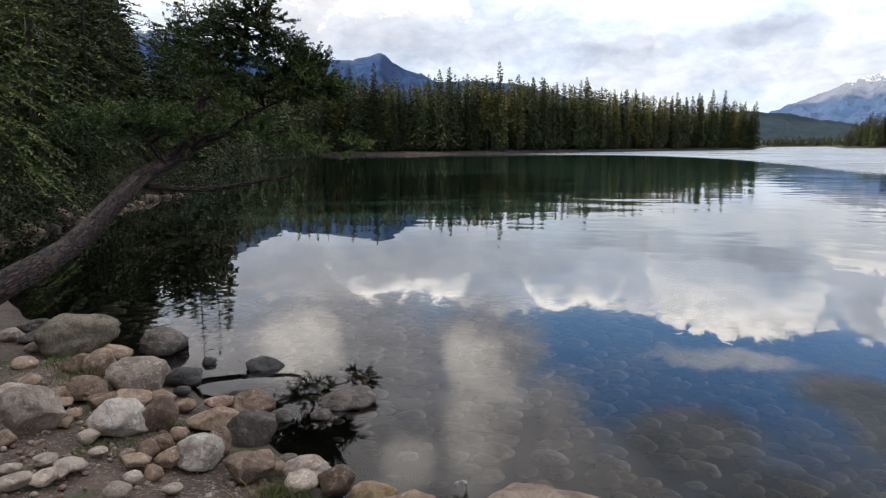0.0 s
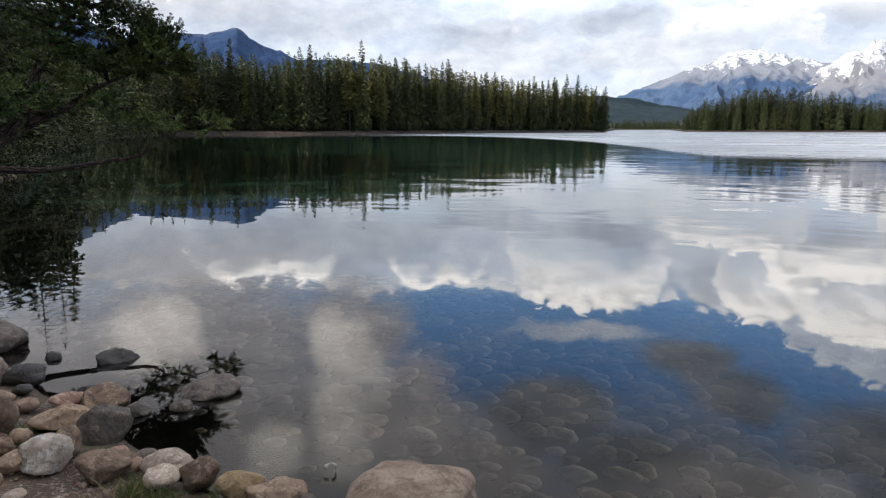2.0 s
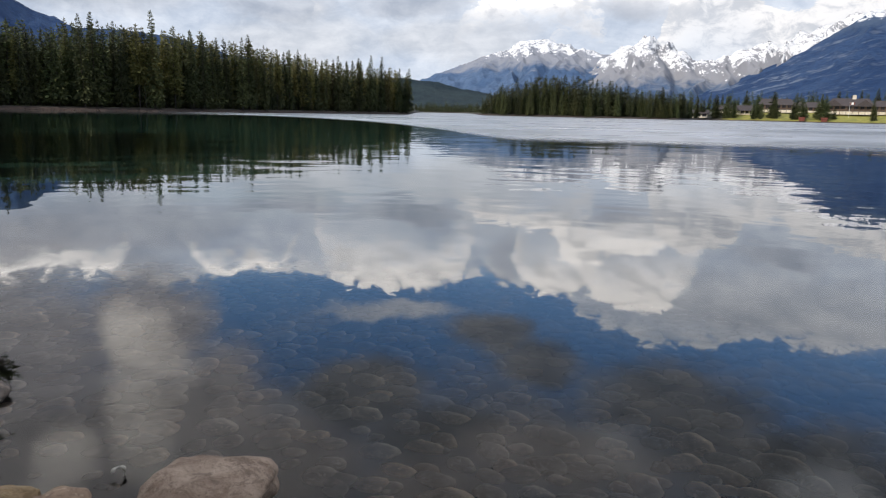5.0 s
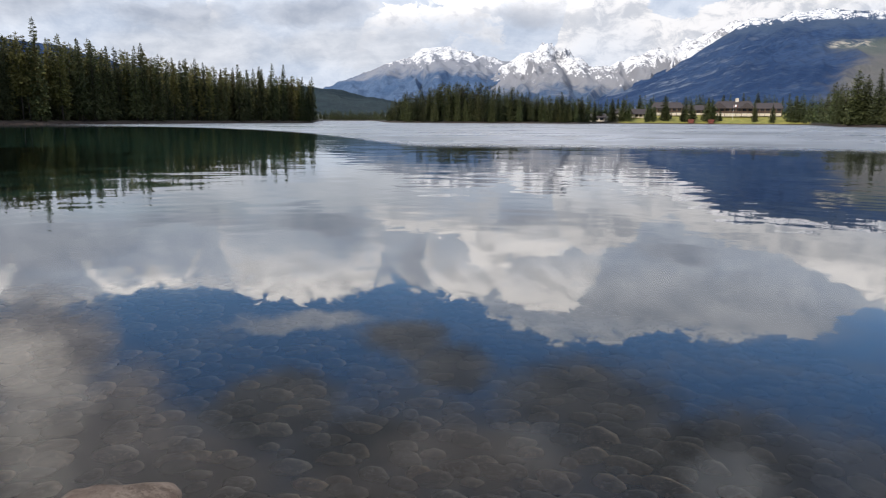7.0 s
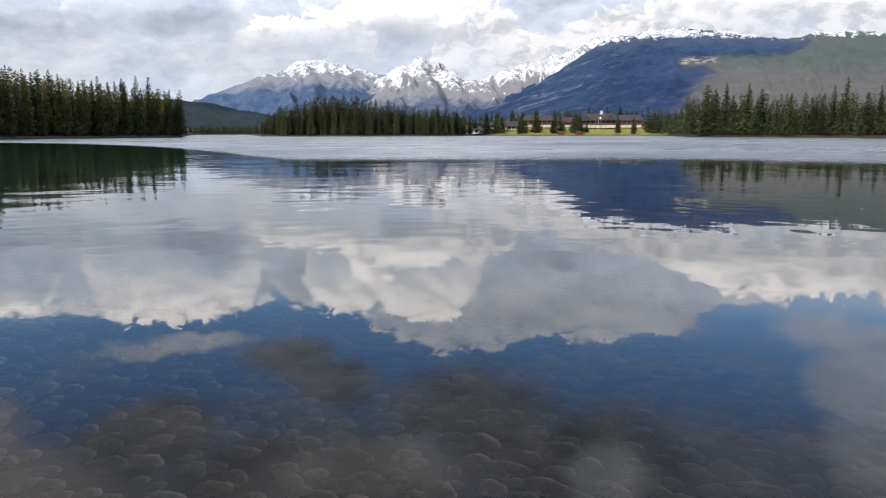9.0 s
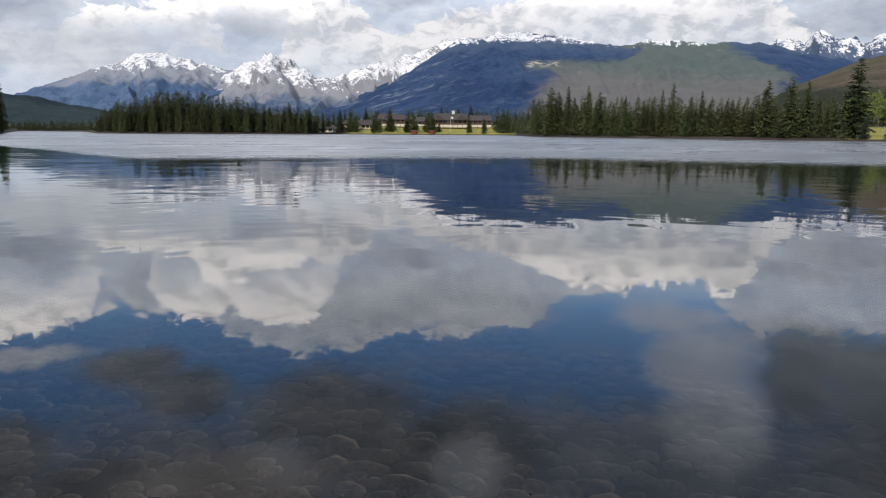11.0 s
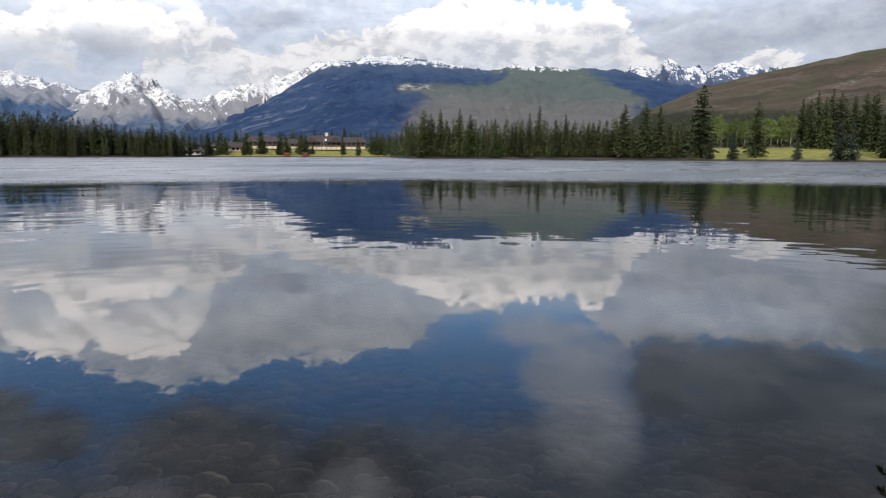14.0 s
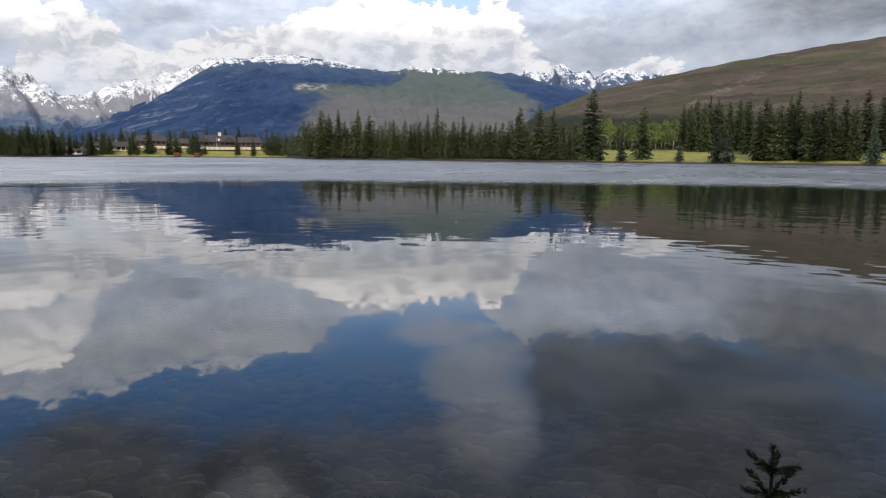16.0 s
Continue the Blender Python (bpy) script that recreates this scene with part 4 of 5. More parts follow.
def wood(name, label, spots, source=None):
    """Many trees in one mesh. spots: (kind, azimuth, metres behind the shore, top elevation or height, width)."""
    verts, faces, mats, count = [], [], [], 0
    slots = {}
    for kind, az, back, top, wide in spots:
        d = float(shore(az)) + back
        x, y = at(az, d)
        h = max(2.0, math.tan(radians(top - dip(az))) * d + EYE - float(level(x, y))) if top > 0 else -top
        m = np.array(pose(x, y, float(level(x, y)), grow.uniform(-2, 2), grow.uniform(-2, 2), grow.uniform(0, 360)) @ Matrix.Diagonal((h * wide, h * wide, h, 1)))
        for src in grow.choice((source or LIGHT)[kind]):
            co = np.empty(len(src.vertices) * 3)
            src.vertices.foreach_get("co", co)
            verts.append(co.reshape(-1, 3) @ m[:3, :3].T + m[:3, 3])
            slot = slots.setdefault(src.materials[0].name, len(slots))
            faces += [tuple(i + count for i in p.vertices) for p in src.polygons]
            mats += [slot] * len(src.polygons)
            count += len(src.vertices)
    mesh = bpy.data.meshes.new(name)
    mesh.from_pydata(np.concatenate(verts).tolist(), [], faces)
    for key in slots:
        mesh.materials.append(bpy.data.materials[key])
    mesh.polygons.foreach_set("material_index", mats)
    return tagged(new(name, mesh), label, "forest", kind="stuff")


# the wooded point across the bay
POINT = "trees of the wooded point"
for az, top in ((-12.5, 6.2), (-10.9, 6.55), (-5.57, 6.0), (-4.83, 6.2), (-1.0, 6.6), (1.4, 5.3), (2.46, 5.2), (5.65, 5.2), (9.83, 4.0), (12.24, 3.9), (13.82, 3.8),
                (14.67, 4.0), (15.48, 3.95), (16.91, 3.1), (17.6, 3.1), (17.3, 2.5)):
    plant_to("slim" if az < 16.5 else "spruce", az, grow.uniform(3, 6), top, POINT, 1.15)


def point_line(az):
    return float(np.interp(az, [-22, -14, -9, -4, 0, 4, 8, 12, 16, 17.7], [6.4, 6.1, 5.6, 5.8, 5.5, 5.1, 4.4, 3.8, 3.4, 2.7]))


for i in range(95):
    az = -17 + 34.5 * (i + grow.random()) / 95
    plant_to(grow.choice(["slim", "slim", "spruce", "pine", "pine"] if az > -3 else ["slim", "slim", "spruce", "spruce", "pine"]), az, 3 + 9 * grow.random(), point_line(az) * grow.uniform(0.80, 1.02), POINT)
wood("point_forest", "dense dark conifer forest on the point", [(grow.choice(["spruce", "spruce", "pine", "pine"] if az > -3 else ["spruce", "dark"]), az, 6 + (45 if az < 16 else 8) * grow.random(), point_line(az) * grow.uniform(0.62, 0.96), 1.2)
                                                                 for az in (-21 + 38.5 * (i + grow.random()) / 520 for i in range(520))])
# the wooded island and the shore by the lodge
ISLE = "trees of the wooded island"


def isle_line(az):
    return float(np.interp(az, [23.2, 24, 26.5, 30.5, 33, 35.7, 38.5], [0.9, 1.7, 2.7, 2.75, 2.35, 1.9, 1.5]))


for i in range(55):
    az = 23.3 + 15.5 * (i + grow.random()) / 55
    plant_to(grow.choice(["slim", "spruce", "spruce"]), az, 2 + 10 * grow.random(), isle_line(az) * grow.uniform(0.6, 0.95), ISLE, 1.4)
wood("island_forest", "dense conifer forest on the island", [(grow.choice(["spruce", "spruce", "pine", "dark"]), az, 5 + 45 * grow.random(), isle_line(az) * grow.uniform(0.65, 1.04), 1.5)
                                                              for az in (23.4 + 15.6 * (i + grow.random()) / 170 for i in range(170))])
LODGE = "trees round the lodge"
for az, top in ((36.45, 1.76), (36.84, 2.03), (37.32, 1.43), (37.71, 1.50), (38.31, 1.71), (38.80, 1.24), (39.33, 1.31), (39.81, 1.10), (40.66, 1.46), (41.41, 1.60), (41.87, 1.26), (43.38, 1.55), (43.70, 0.99), (44.49, 1.70), (45.92, 1.66), (46.34, 1.35), (47.50, 1.57), (47.83, 1.43), (48.34, 0.67), (50.65, 1.34), (51.81, 1.08)):
    plant_to("stout" if grow.random() < 0.6 else "spruce", az, grow.uniform(4, 14), top, LODGE, 1.6)
    plant_to("stout", az + grow.uniform(-0.22, 0.22), grow.uniform(4, 20), top * grow.uniform(0.5, 0.75), LODGE, 1.4)
for az, top in ((42.63, 1.78), (46.94, 1.61), (48.51, 1.79), (49.80, 1.87), (50.81, 1.98), (51.38, 1.49), (44.27, 1.34), (45.24, 1.28), (52.03, 1.52)):
    plant_to("spruce", az, grow.uniform(62, 80), top, LODGE, 1.5)
wood("lodge_forest", "conifers standing behind the lodge", [(grow.choice(["spruce", "dark"]), az, grow.uniform(70, 110), grow.uniform(1.15, 1.85), 1.4)
                                                             for az in (38.5 + 18 * (i + grow.random()) / 100 for i in range(100))]
     + [(grow.choice(["spruce", "dark"]), az, grow.uniform(3, 14), grow.uniform(1.0, 1.9), 1.4) for az in (52.7 + 3.2 * (i + grow.random()) / 26 for i in range(26))])
# the eastern shore
EAST = "trees of the eastern shore"
for az, top, kind in ((57.0, 3.3, "stout"), (58.3, 3.35, "spruce"), (57.5, 3.0, "stout"), (59.7, 3.35, "stout"), (60.6, 2.9, "stout"), (62.6, 2.6, "spruce"), (65.98, 3.6, "spruce"),
                      (65.2, 3.0, "spruce"), (67.96, 2.95, "spruce"), (72.4, 3.6, "stout"), (74.0, 3.8, "stout"), (75.0, 3.5, "stout"), (77.9, 4.9, "stout"), (81.7, 3.6, "stout")):
    plant_to(kind, az, grow.uniform(3, 6), top, EAST, 1.25)
for i in range(50):
    az = 55.4 + 21.5 * (i + grow.random()) / 50
    plant_to(grow.choice(["spruce", "spruce", "stout", "slim"]), az, 3 + 8 * grow.random(), grow.uniform(1.5, 2.6), EAST, 1.5)
wood("shore_forest", "dense conifers along the eastern shore", [(grow.choice(["spruce", "dark", "spruce"]), az, grow.uniform(8, 35), grow.uniform(1.6, 2.6), 1.7)
                                                                 for az in (55.2 + 21.5 * (i + grow.random()) / 130 for i in range(130))]
     + [("dark", az, grow.uniform(75, 130), grow.uniform(2.3, 3.1), 1.5) for az in (76 + 30 * (i + grow.random()) / 110 for i in range(110))])
for i in range(16):
    plant_to("aspen", 77.3 + 7.4 * (i + grow.random()) / 16, grow.uniform(40, 62), grow.uniform(2.2, 2.8), "aspens on the lawn", 1.15)
for az, top in ((78.6, 1.3), (80.2, 1.6), (84.4, 1.3), (87.0, 2.3), (87.8, 2.2), (97.0, 2.3)):
    plant_to("blue_spruce", az, 2.5, top, EAST)
for i in range(14):
    plant_to("stout", 84.3 + 4.8 * (i + grow.random()) / 14, grow.uniform(38, 55), grow.uniform(3.3, 4.4), EAST)
for i in range(24):
    plant_to(grow.choice(["stout", "spruce"]), 89.6 + 6.2 * (i + grow.random()) / 24, grow.uniform(3, 12), grow.uniform(2.4, 3.7), EAST, 1.35)
for i in range(12):
    plant_to("stout", 88.5 + 14 * (i + grow.random()) / 12, grow.uniform(25, 40), grow.uniform(3.8, 4.6), EAST, 1.2)
# the far end of the lake, past the point
wood("far_forest", "low woods at the far end of the lake", [("spruce", 17.9 + 5.6 * (i + grow.random()) / 60, grow.uniform(2, 60), grow.uniform(0.3, 0.7), 2.0) for i in range(60)])
# the bank on the left
BANK = "trees of the near bank"
for az, d, h, kind in ((-37, 19, 11, "near"), (-34.5, 22, 12, "near"), (-31.5, 27, 14, "near"), (-35.5, 27, 15, "near_dark"), (-29.5, 33, 12, "near"), (-28.7, 38, 12, "near_dark"), (-24.4, 52, 13, "near_dark"), (-23.4, 62, 15, "near_dark"),
                       (-39, 18, 8, "near"), (-40, 25, 14, "near_dark"), (-43, 20, 12, "near"), (-32.8, 33, 17, "near_dark"), (-24.9, 66, 13, "near"), (-22.4, 78, 17, "spruce"), (-23, 86, 13, "spruce"),
                       (-21.6, 104, 13, "spruce"), (-20.7, 126, 13, "spruce"), (-19.5, 145, 14, "spruce"), (-18.4, 170, 17, "spruce"), (-48, 18, 13, "near_dark"), (-30.5, 45, 18, "near_dark"),
                       (-38.5, 16.6, 2.6, "near_dark"), (-36, 18, 3, "near_dark"), (-34, 20, 2.2, "near_dark"), (-31, 23.5, 3.5, "near"), (-28.8, 27, 3, "near_dark"), (-27, 30.5, 4, "near"), (-25.2, 36, 4.5, "near_dark"),
                       (-17.5, 168, 8, "stout"), (-16.0, 190, 7, "stout"), (-13.6, 206, 8, "stout"), (-14.6, 203, 6, "stout"), (-40.5, 15.5, 5, "near_dark"), (-33, 22.5, 6, "near"), (-29.5, 29, 7, "near")):
    x, y = at(az, d)
    plant(kind, x, y, h, BANK)
wood("left_forest", "dense dark conifers behind the near bank",
     [(grow.choice(["dark", "spruce"]), az, 9 + 28 * grow.random(), float(np.interp(az, [-44, -30, -28.3, -26.5, -25, -23.5, -22, -20.5, -18], [17, 15, 9.0, 7.5, 9.5, 9.5, 6.2, 5.5, 5.0])) * grow.uniform(0.72, 1.0), 1.35)
      for az in (-44 + 26 * (i + grow.random()) / 80 for i in range(80))], {"dark": SPECIES["stout"], "spruce": SPECIES["spruce"]})
# unseen forest added behind the camera to keep the sun off the near bank
wood("bank_forest", "tall unseen conifers added behind the path to shade the bank", [(grow.choice(["dark", "pine"]), grow.uniform(150, 180), grow.uniform(-12, 25), -grow.uniform(13, 22), 1.2) for i in range(25)]
     + [(grow.choice(["dark", "pine"]), grow.uniform(-180, -92), grow.uniform(4, 35), -grow.uniform(13, 22), 1.2) for i in range(80)]
     + [(grow.choice(["dark", "pine"]), grow.uniform(-140, -88), grow.uniform(1, 16), -grow.uniform(17, 24), 1.35) for i in range(60)]
     + [("dark", az, back, -12.0, 1.3) for az, back in ((-60, 6), (-66, 9), (-72, 6), (-78, 8), (-84, 5), (-90, 8))])

# ---- stones of the bank ----
ROCK_WORDS = {
    "grey": "rounded grey boulder with pale lichen on the bank", "dark": "dark grey stone at the water's edge", "wet": "wet black stone in the shallow water",
    "warm": "rounded beige stone on the soil bank", "brown": "brown weathered stone among the bank stones", "pale": "small pale stone half sunk in soil",
    "white": "whitish angular stone with pale scratches", "pink": "reddish brown stone at the waterline", "tan": "ochre stone at the waterline",
    "mossy": "mossy brown boulder on the bank", "boulder": "large tan boulder standing in the shallows",
}
rock_seed = 0


def rock_mesh(name, w, h, mat, seed, detail=3, deep=None):
    rnd = random.Random(seed)
    bm = bmesh.new()
    bmesh.ops.create_icosphere(bm, subdivisions=detail, radius=0.5)
    cuts = [(Vector((rnd.gauss(0, 1), rnd.gauss(0, 1), rnd.gauss(0, 0.9))).normalized(), rnd.uniform(0.30, 0.45)) for _ in range(9)]
    deep = deep or w * rnd.uniform(0.7, 0.95)
    off = Vector((seed * 1.37, seed * 0.71, seed * 2.11))
    for v in bm.verts:
        p = v.co.copy()
        for nrm, c in cuts:
            over = p.dot(nrm) - c
            if over > 0:
                p -= nrm * over * 0.85
        p *= 1 + 0.20 * noise.noise(p * 2.0 + off) + 0.075 * noise.fractal(p * 5 + off, 0.7, 2.1, 6)
        v.co = Vector((p.x * w * 1.12, p.y * deep * 1.12, p.z * h * 1.12))
    for f in bm.faces:
        f.smooth = True
    m = bpy.data.meshes.new(name)
    bm.to_mesh(m)
    bm.free()
    m.materials.append(mat)
    return m


def rock(x, y, z, w, h, kind, yaw=None, tilt=0.0):
    """A stone w wide and h high whose foot lies at z."""
    global rock_seed
    rock_seed += 1
    rnd = random.Random(rock_seed * 13)
    ob = new("rock", rock_mesh("rock", w, h, STONES[kind], rock_seed, 4 if w > 0.2 else 3))
    face = -math.degrees(math.atan2(x, y))
    ob.matrix_basis = pose(x, y, z + h * 0.5, rnd.uniform(-6, 6), tilt, face + rnd.uniform(-14, 14) if yaw is None else yaw)
    return tagged(ob, ROCK_WORDS[kind], "rock", "stones of the bank")


rock(-3.65, 5.59, -0.00, 0.56, 0.34, "mossy")
rock(-2.98, 5.80, -0.10, 0.41, 0.27, "dark")
rock(-4.41, 6.19, 0.01, 0.31, 0.14, "dark")
rock(-4.19, 5.85, 0.03, 0.27, 0.10, "dark")
rock(-4.43, 5.88, 0.03, 0.21, 0.12, "grey")
rock(-3.94, 5.53, 0.04, 0.18, 0.10, "grey")
rock(-3.07, 4.99, 0.01, 0.23, 0.21, "warm")
rock(-3.15, 5.35, 0.01, 0.21, 0.16, "warm")
rock(-3.27, 5.02, 0.04, 0.23, 0.14, "brown")
rock(-2.62, 4.75, -0.03, 0.44, 0.27, "grey")
rock(-2.36, 4.87, 0.00, 0.27, 0.14, "wet")
rock(-1.95, 5.37, -0.07, 0.31, 0.14, "wet")
rock(-2.43, 5.43, -0.05, 0.12, 0.10, "wet")
rock(-3.22, 4.23, 0.08, 0.24, 0.13, "pale")
rock(-2.79, 3.75, 0.05, 0.39, 0.30, "grey")
rock(-2.92, 4.33, 0.06, 0.26, 0.11, "warm")
rock(-2.81, 4.40, 0.04, 0.26, 0.18, "brown")
rock(-2.62, 4.23, 0.06, 0.18, 0.11, "brown")
rock(-2.48, 4.33, 0.04, 0.25, 0.11, "warm")
rock(-2.25, 3.84, 0.03, 0.32, 0.24, "white")
rock(-2.10, 3.95, 0.02, 0.20, 0.23, "brown")
rock(-2.10, 4.30, 0.03, 0.13, 0.09, "brown")
rock(-1.90, 4.40, 0.01, 0.20, 0.09, "pink")
rock(-1.68, 4.38, -0.04, 0.29, 0.18, "brown")
rock(-1.79, 4.02, 0.02, 0.27, 0.15, "warm")
rock(-1.50, 3.91, -0.06, 0.25, 0.28, "dark")
rock(-1.87, 4.65, -0.02, 0.12, 0.08, "wet")
rock(-1.46, 4.29, -0.04, 0.17, 0.10, "dark")
rock(-1.13, 4.63, -0.10, 0.38, 0.18, "dark", None, -12)
rock(-1.21, 4.35, -0.05, 0.13, 0.11, "dark")
rock(-1.90, 3.81, 0.05, 0.10, 0.08, "warm")
rock(-1.60, 3.66, 0.03, 0.16, 0.15, "brown")
rock(-1.63, 3.47, 0.03, 0.24, 0.18, "white")
rock(-1.77, 3.45, 0.06, 0.16, 0.09, "warm")
rock(-1.33, 3.41, 0.03, 0.27, 0.13, "brown")
rock(-1.33, 3.59, 0.03, 0.11, 0.07, "pink")
rock(-1.19, 3.43, 0.04, 0.08, 0.07, "warm")
rock(-1.05, 3.46, 0.02, 0.23, 0.10, "grey")
rock(-1.18, 3.56, 0.03, 0.13, 0.06, "dark")
rock(-1.03, 3.27, 0.03, 0.15, 0.11, "pale")
rock(-0.85, 3.28, 0.01, 0.18, 0.15, "brown")
rock(-0.64, 3.23, 0.03, 0.15, 0.07, "tan")
rock(-2.36, 3.66, 0.08, 0.13, 0.07, "pale")
rock(-1.78, 3.27, 0.07, 0.09, 0.08, "warm")
rock(-1.86, 3.21, 0.08, 0.09, 0.06, "pale")
rock(-2.76, 3.54, 0.10, 0.12, 0.09, "warm")
rock(-2.38, 3.31, 0.11, 0.12, 0.05, "pale")
rock(-2.49, 3.19, 0.12, 0.11, 0.05, "pale")
rock(-2.22, 3.27, 0.10, 0.16, 0.06, "pale")
rock(-2.34, 3.03, 0.12, 0.16, 0.07, "pale")
rock(-2.25, 3.11, 0.11, 0.13, 0.07, "pale")
rock(-2.21, 3.17, 0.11, 0.09, 0.04, "pale")
rock(-2.20, 3.49, 0.09, 0.10, 0.04, "pale")
rock(-2.05, 3.50, 0.08, 0.08, 0.04, "warm")
rock(-1.94, 3.39, 0.08, 0.15, 0.06, "warm")
rock(-1.85, 3.05, 0.09, 0.13, 0.07, "pale")
rock(-1.60, 3.11, 0.08, 0.09, 0.05, "pale")
rock(-2.62, 3.85, 0.08, 0.09, 0.07, "warm")
rock(-2.66, 3.99, 0.08, 0.09, 0.07, "warm")
rock(-2.87, 4.17, 0.08, 0.17, 0.07, "warm")
rock(-3.32, 4.52, 0.08, 0.17, 0.09, "warm")
rock(-3.69, 5.01, 0.06, 0.18, 0.09, "warm")
rock(-2.36, 4.46, 0.03, 0.21, 0.08, "brown")
rock(-1.94, 3.53, 0.06, 0.11, 0.10, "brown")
rock(-2.27, 4.61, 0.02, 0.12, 0.07, "wet")
rock(-1.91, 3.64, 0.06, 0.11, 0.09, "brown")
rock(0.12, 2.98, -0.01, 0.52, 0.23, "boulder")
rock(-0.65, 3.16, 0.02, 0.21, 0.12, "tan")
rock(-0.47, 3.10, 0.02, 0.26, 0.11, "warm")
rock(-0.36, 3.08, 0.03, 0.11, 0.05, "dark")

# ---- cobbles on the lake bed ----
cobble_rnd = random.Random(77)
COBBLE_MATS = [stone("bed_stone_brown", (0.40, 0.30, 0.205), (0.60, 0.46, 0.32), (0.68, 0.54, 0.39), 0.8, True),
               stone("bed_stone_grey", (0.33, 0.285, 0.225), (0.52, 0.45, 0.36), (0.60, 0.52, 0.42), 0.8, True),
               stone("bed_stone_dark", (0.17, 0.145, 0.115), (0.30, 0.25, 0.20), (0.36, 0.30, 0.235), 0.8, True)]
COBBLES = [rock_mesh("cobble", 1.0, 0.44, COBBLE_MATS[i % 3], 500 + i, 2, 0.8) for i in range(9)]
spots = []
for i in range(-40, 60):
    for j in range(-30, 60):
        step = 0.2
        x, y = i * step + cobble_rnd.uniform(-0.09, 0.09), j * step + cobble_rnd.uniform(-0.09, 0.09)
        r, z = math.hypot(x, y), float(level(x, y))
        az = math.degrees(math.atan2(x, y))
        if r < 9 and -1.6 < z < -0.05 and -32 < az < 110:
            size = cobble_rnd.uniform(0.13, 0.27) * (1.0 if cobble_rnd.random() < 0.85 else 1.35)
            size = min(size, (-0.03 - z) / 0.42)      # the shallower, the smaller
            if size > 0.05:
                spots.append((r, x, y, z, size))
spots.sort()
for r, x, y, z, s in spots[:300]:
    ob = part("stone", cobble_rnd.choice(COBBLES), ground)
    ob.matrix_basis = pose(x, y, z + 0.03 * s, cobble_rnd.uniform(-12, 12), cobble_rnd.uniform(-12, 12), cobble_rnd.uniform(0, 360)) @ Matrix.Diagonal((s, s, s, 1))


def scattered(name, label, sources, poses, parent=None):
    """Many small stones in one mesh."""
    verts, faces, mats, count, slots = [], [], [], 0, {}
    for k, m in enumerate(poses):
        src = sources[k % len(sources)]
        co = np.empty(len(src.vertices) * 3)
        src.vertices.foreach_get("co", co)
        m = np.array(m)
        verts.append(co.reshape(-1, 3) @ m[:3, :3].T + m[:3, 3])
        faces += [tuple(i + count for i in p.vertices) for p in src.polygons]
        mats += [slots.setdefault(src.materials[0].name, len(slots))] * len(src.polygons)
        count += len(src.vertices)
    mesh = bpy.data.meshes.new(name)
    mesh.from_pydata(np.concatenate(verts).tolist(), [], faces)
    for key in slots:
        mesh.materials.append(bpy.data.materials[key])
    mesh.polygons.foreach_set("material_index", mats)
    mesh.polygons.foreach_set("use_smooth", [True] * len(faces))
    ob = tagged(new(name, mesh), label, kind="stuff")
    ob.parent = parent
    return ob


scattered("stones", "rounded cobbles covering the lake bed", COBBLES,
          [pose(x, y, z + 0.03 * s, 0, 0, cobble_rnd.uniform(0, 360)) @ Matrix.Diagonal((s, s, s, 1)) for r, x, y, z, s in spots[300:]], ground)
PEBBLES = [rock_mesh("pebble", 1.0, 0.6, STONES[k], 700 + i, 1, 0.8) for i, k in enumerate(("warm", "pale", "brown", "grey", "pink", "rubble"))]


def strewn(count, az0, az1, low, high, small, big, sink=0.1):
    """Poses for stones along a shore, from low to high metres past the waterline."""
    out_ = []
    for i in range(count):
        az = cobble_rnd.uniform(az0, az1)
        x, y = at(az, float(shore(az)) + cobble_rnd.uniform(low, high))
        s = small + (big - small) * cobble_rnd.random() ** 2
        out_.append(pose(x, y, float(level(x, y)) + 0.2 * s - sink * s, cobble_rnd.uniform(-15, 15), cobble_rnd.uniform(-15, 15), cobble_rnd.uniform(0, 360)) @ Matrix.Diagonal((s, s, s, 1)))
    return out_


tagged(scattered("shore_stones", "reddish and grey rubble along the wooded shore", [PEBBLES[5]], strewn(420, -17, 17.8, -0.3, 0.7, 0.12, 0.5)), category="stones")
tagged(scattered("bank_stones", "grey stones at the water's edge under the trees", [PEBBLES[2], PEBBLES[5]], strewn(160, -40, -25.5, -0.6, 0.9, 0.1, 0.5)), category="stones")
tagged(scattered("pebbles", "small pebbles strewn over the soil bank", PEBBLES[:5],
                 [pose(x, y, float(level(x, y)) + 0.004, 0, 0, cobble_rnd.uniform(0, 360)) @ Matrix.Diagonal((s, s, s, 1))
                  for x, y, s in ((cobble_rnd.uniform(-4.2, -0.6), cobble_rnd.uniform(2.4, 5.2), 0.006 + 0.05 * cobble_rnd.random() ** 5) for i in range(5200)) if float(level(x, y)) > 0.04]), category="pebbles")

# ---- the fir that leans over the water ----


def seen(az, el, d):
    """A place d metres off in that direction from the standing point."""
    return Vector((d * math.sin(radians(az)), d * math.cos(radians(az)), EYE + d * math.tan(radians(el - dip(az)))))


def smooth_path(points, per=5):
    """A rounded line through the points."""
    pts = [Vector(p) for p in points]
    out_ = []
    for i in range(len(pts) - 1):
        a, b, c, d = pts[max(i - 1, 0)], pts[i], pts[i + 1], pts[min(i + 2, len(pts) - 1)]
        for k in range(per):
            t = k / per
            out_.append(0.5 * ((2 * b) + (c - a) * t + (2 * a - 5 * b + 4 * c - d) * t * t + (3 * b - a - 3 * c + d) * t ** 3))
    return out_ + [pts[-1]]


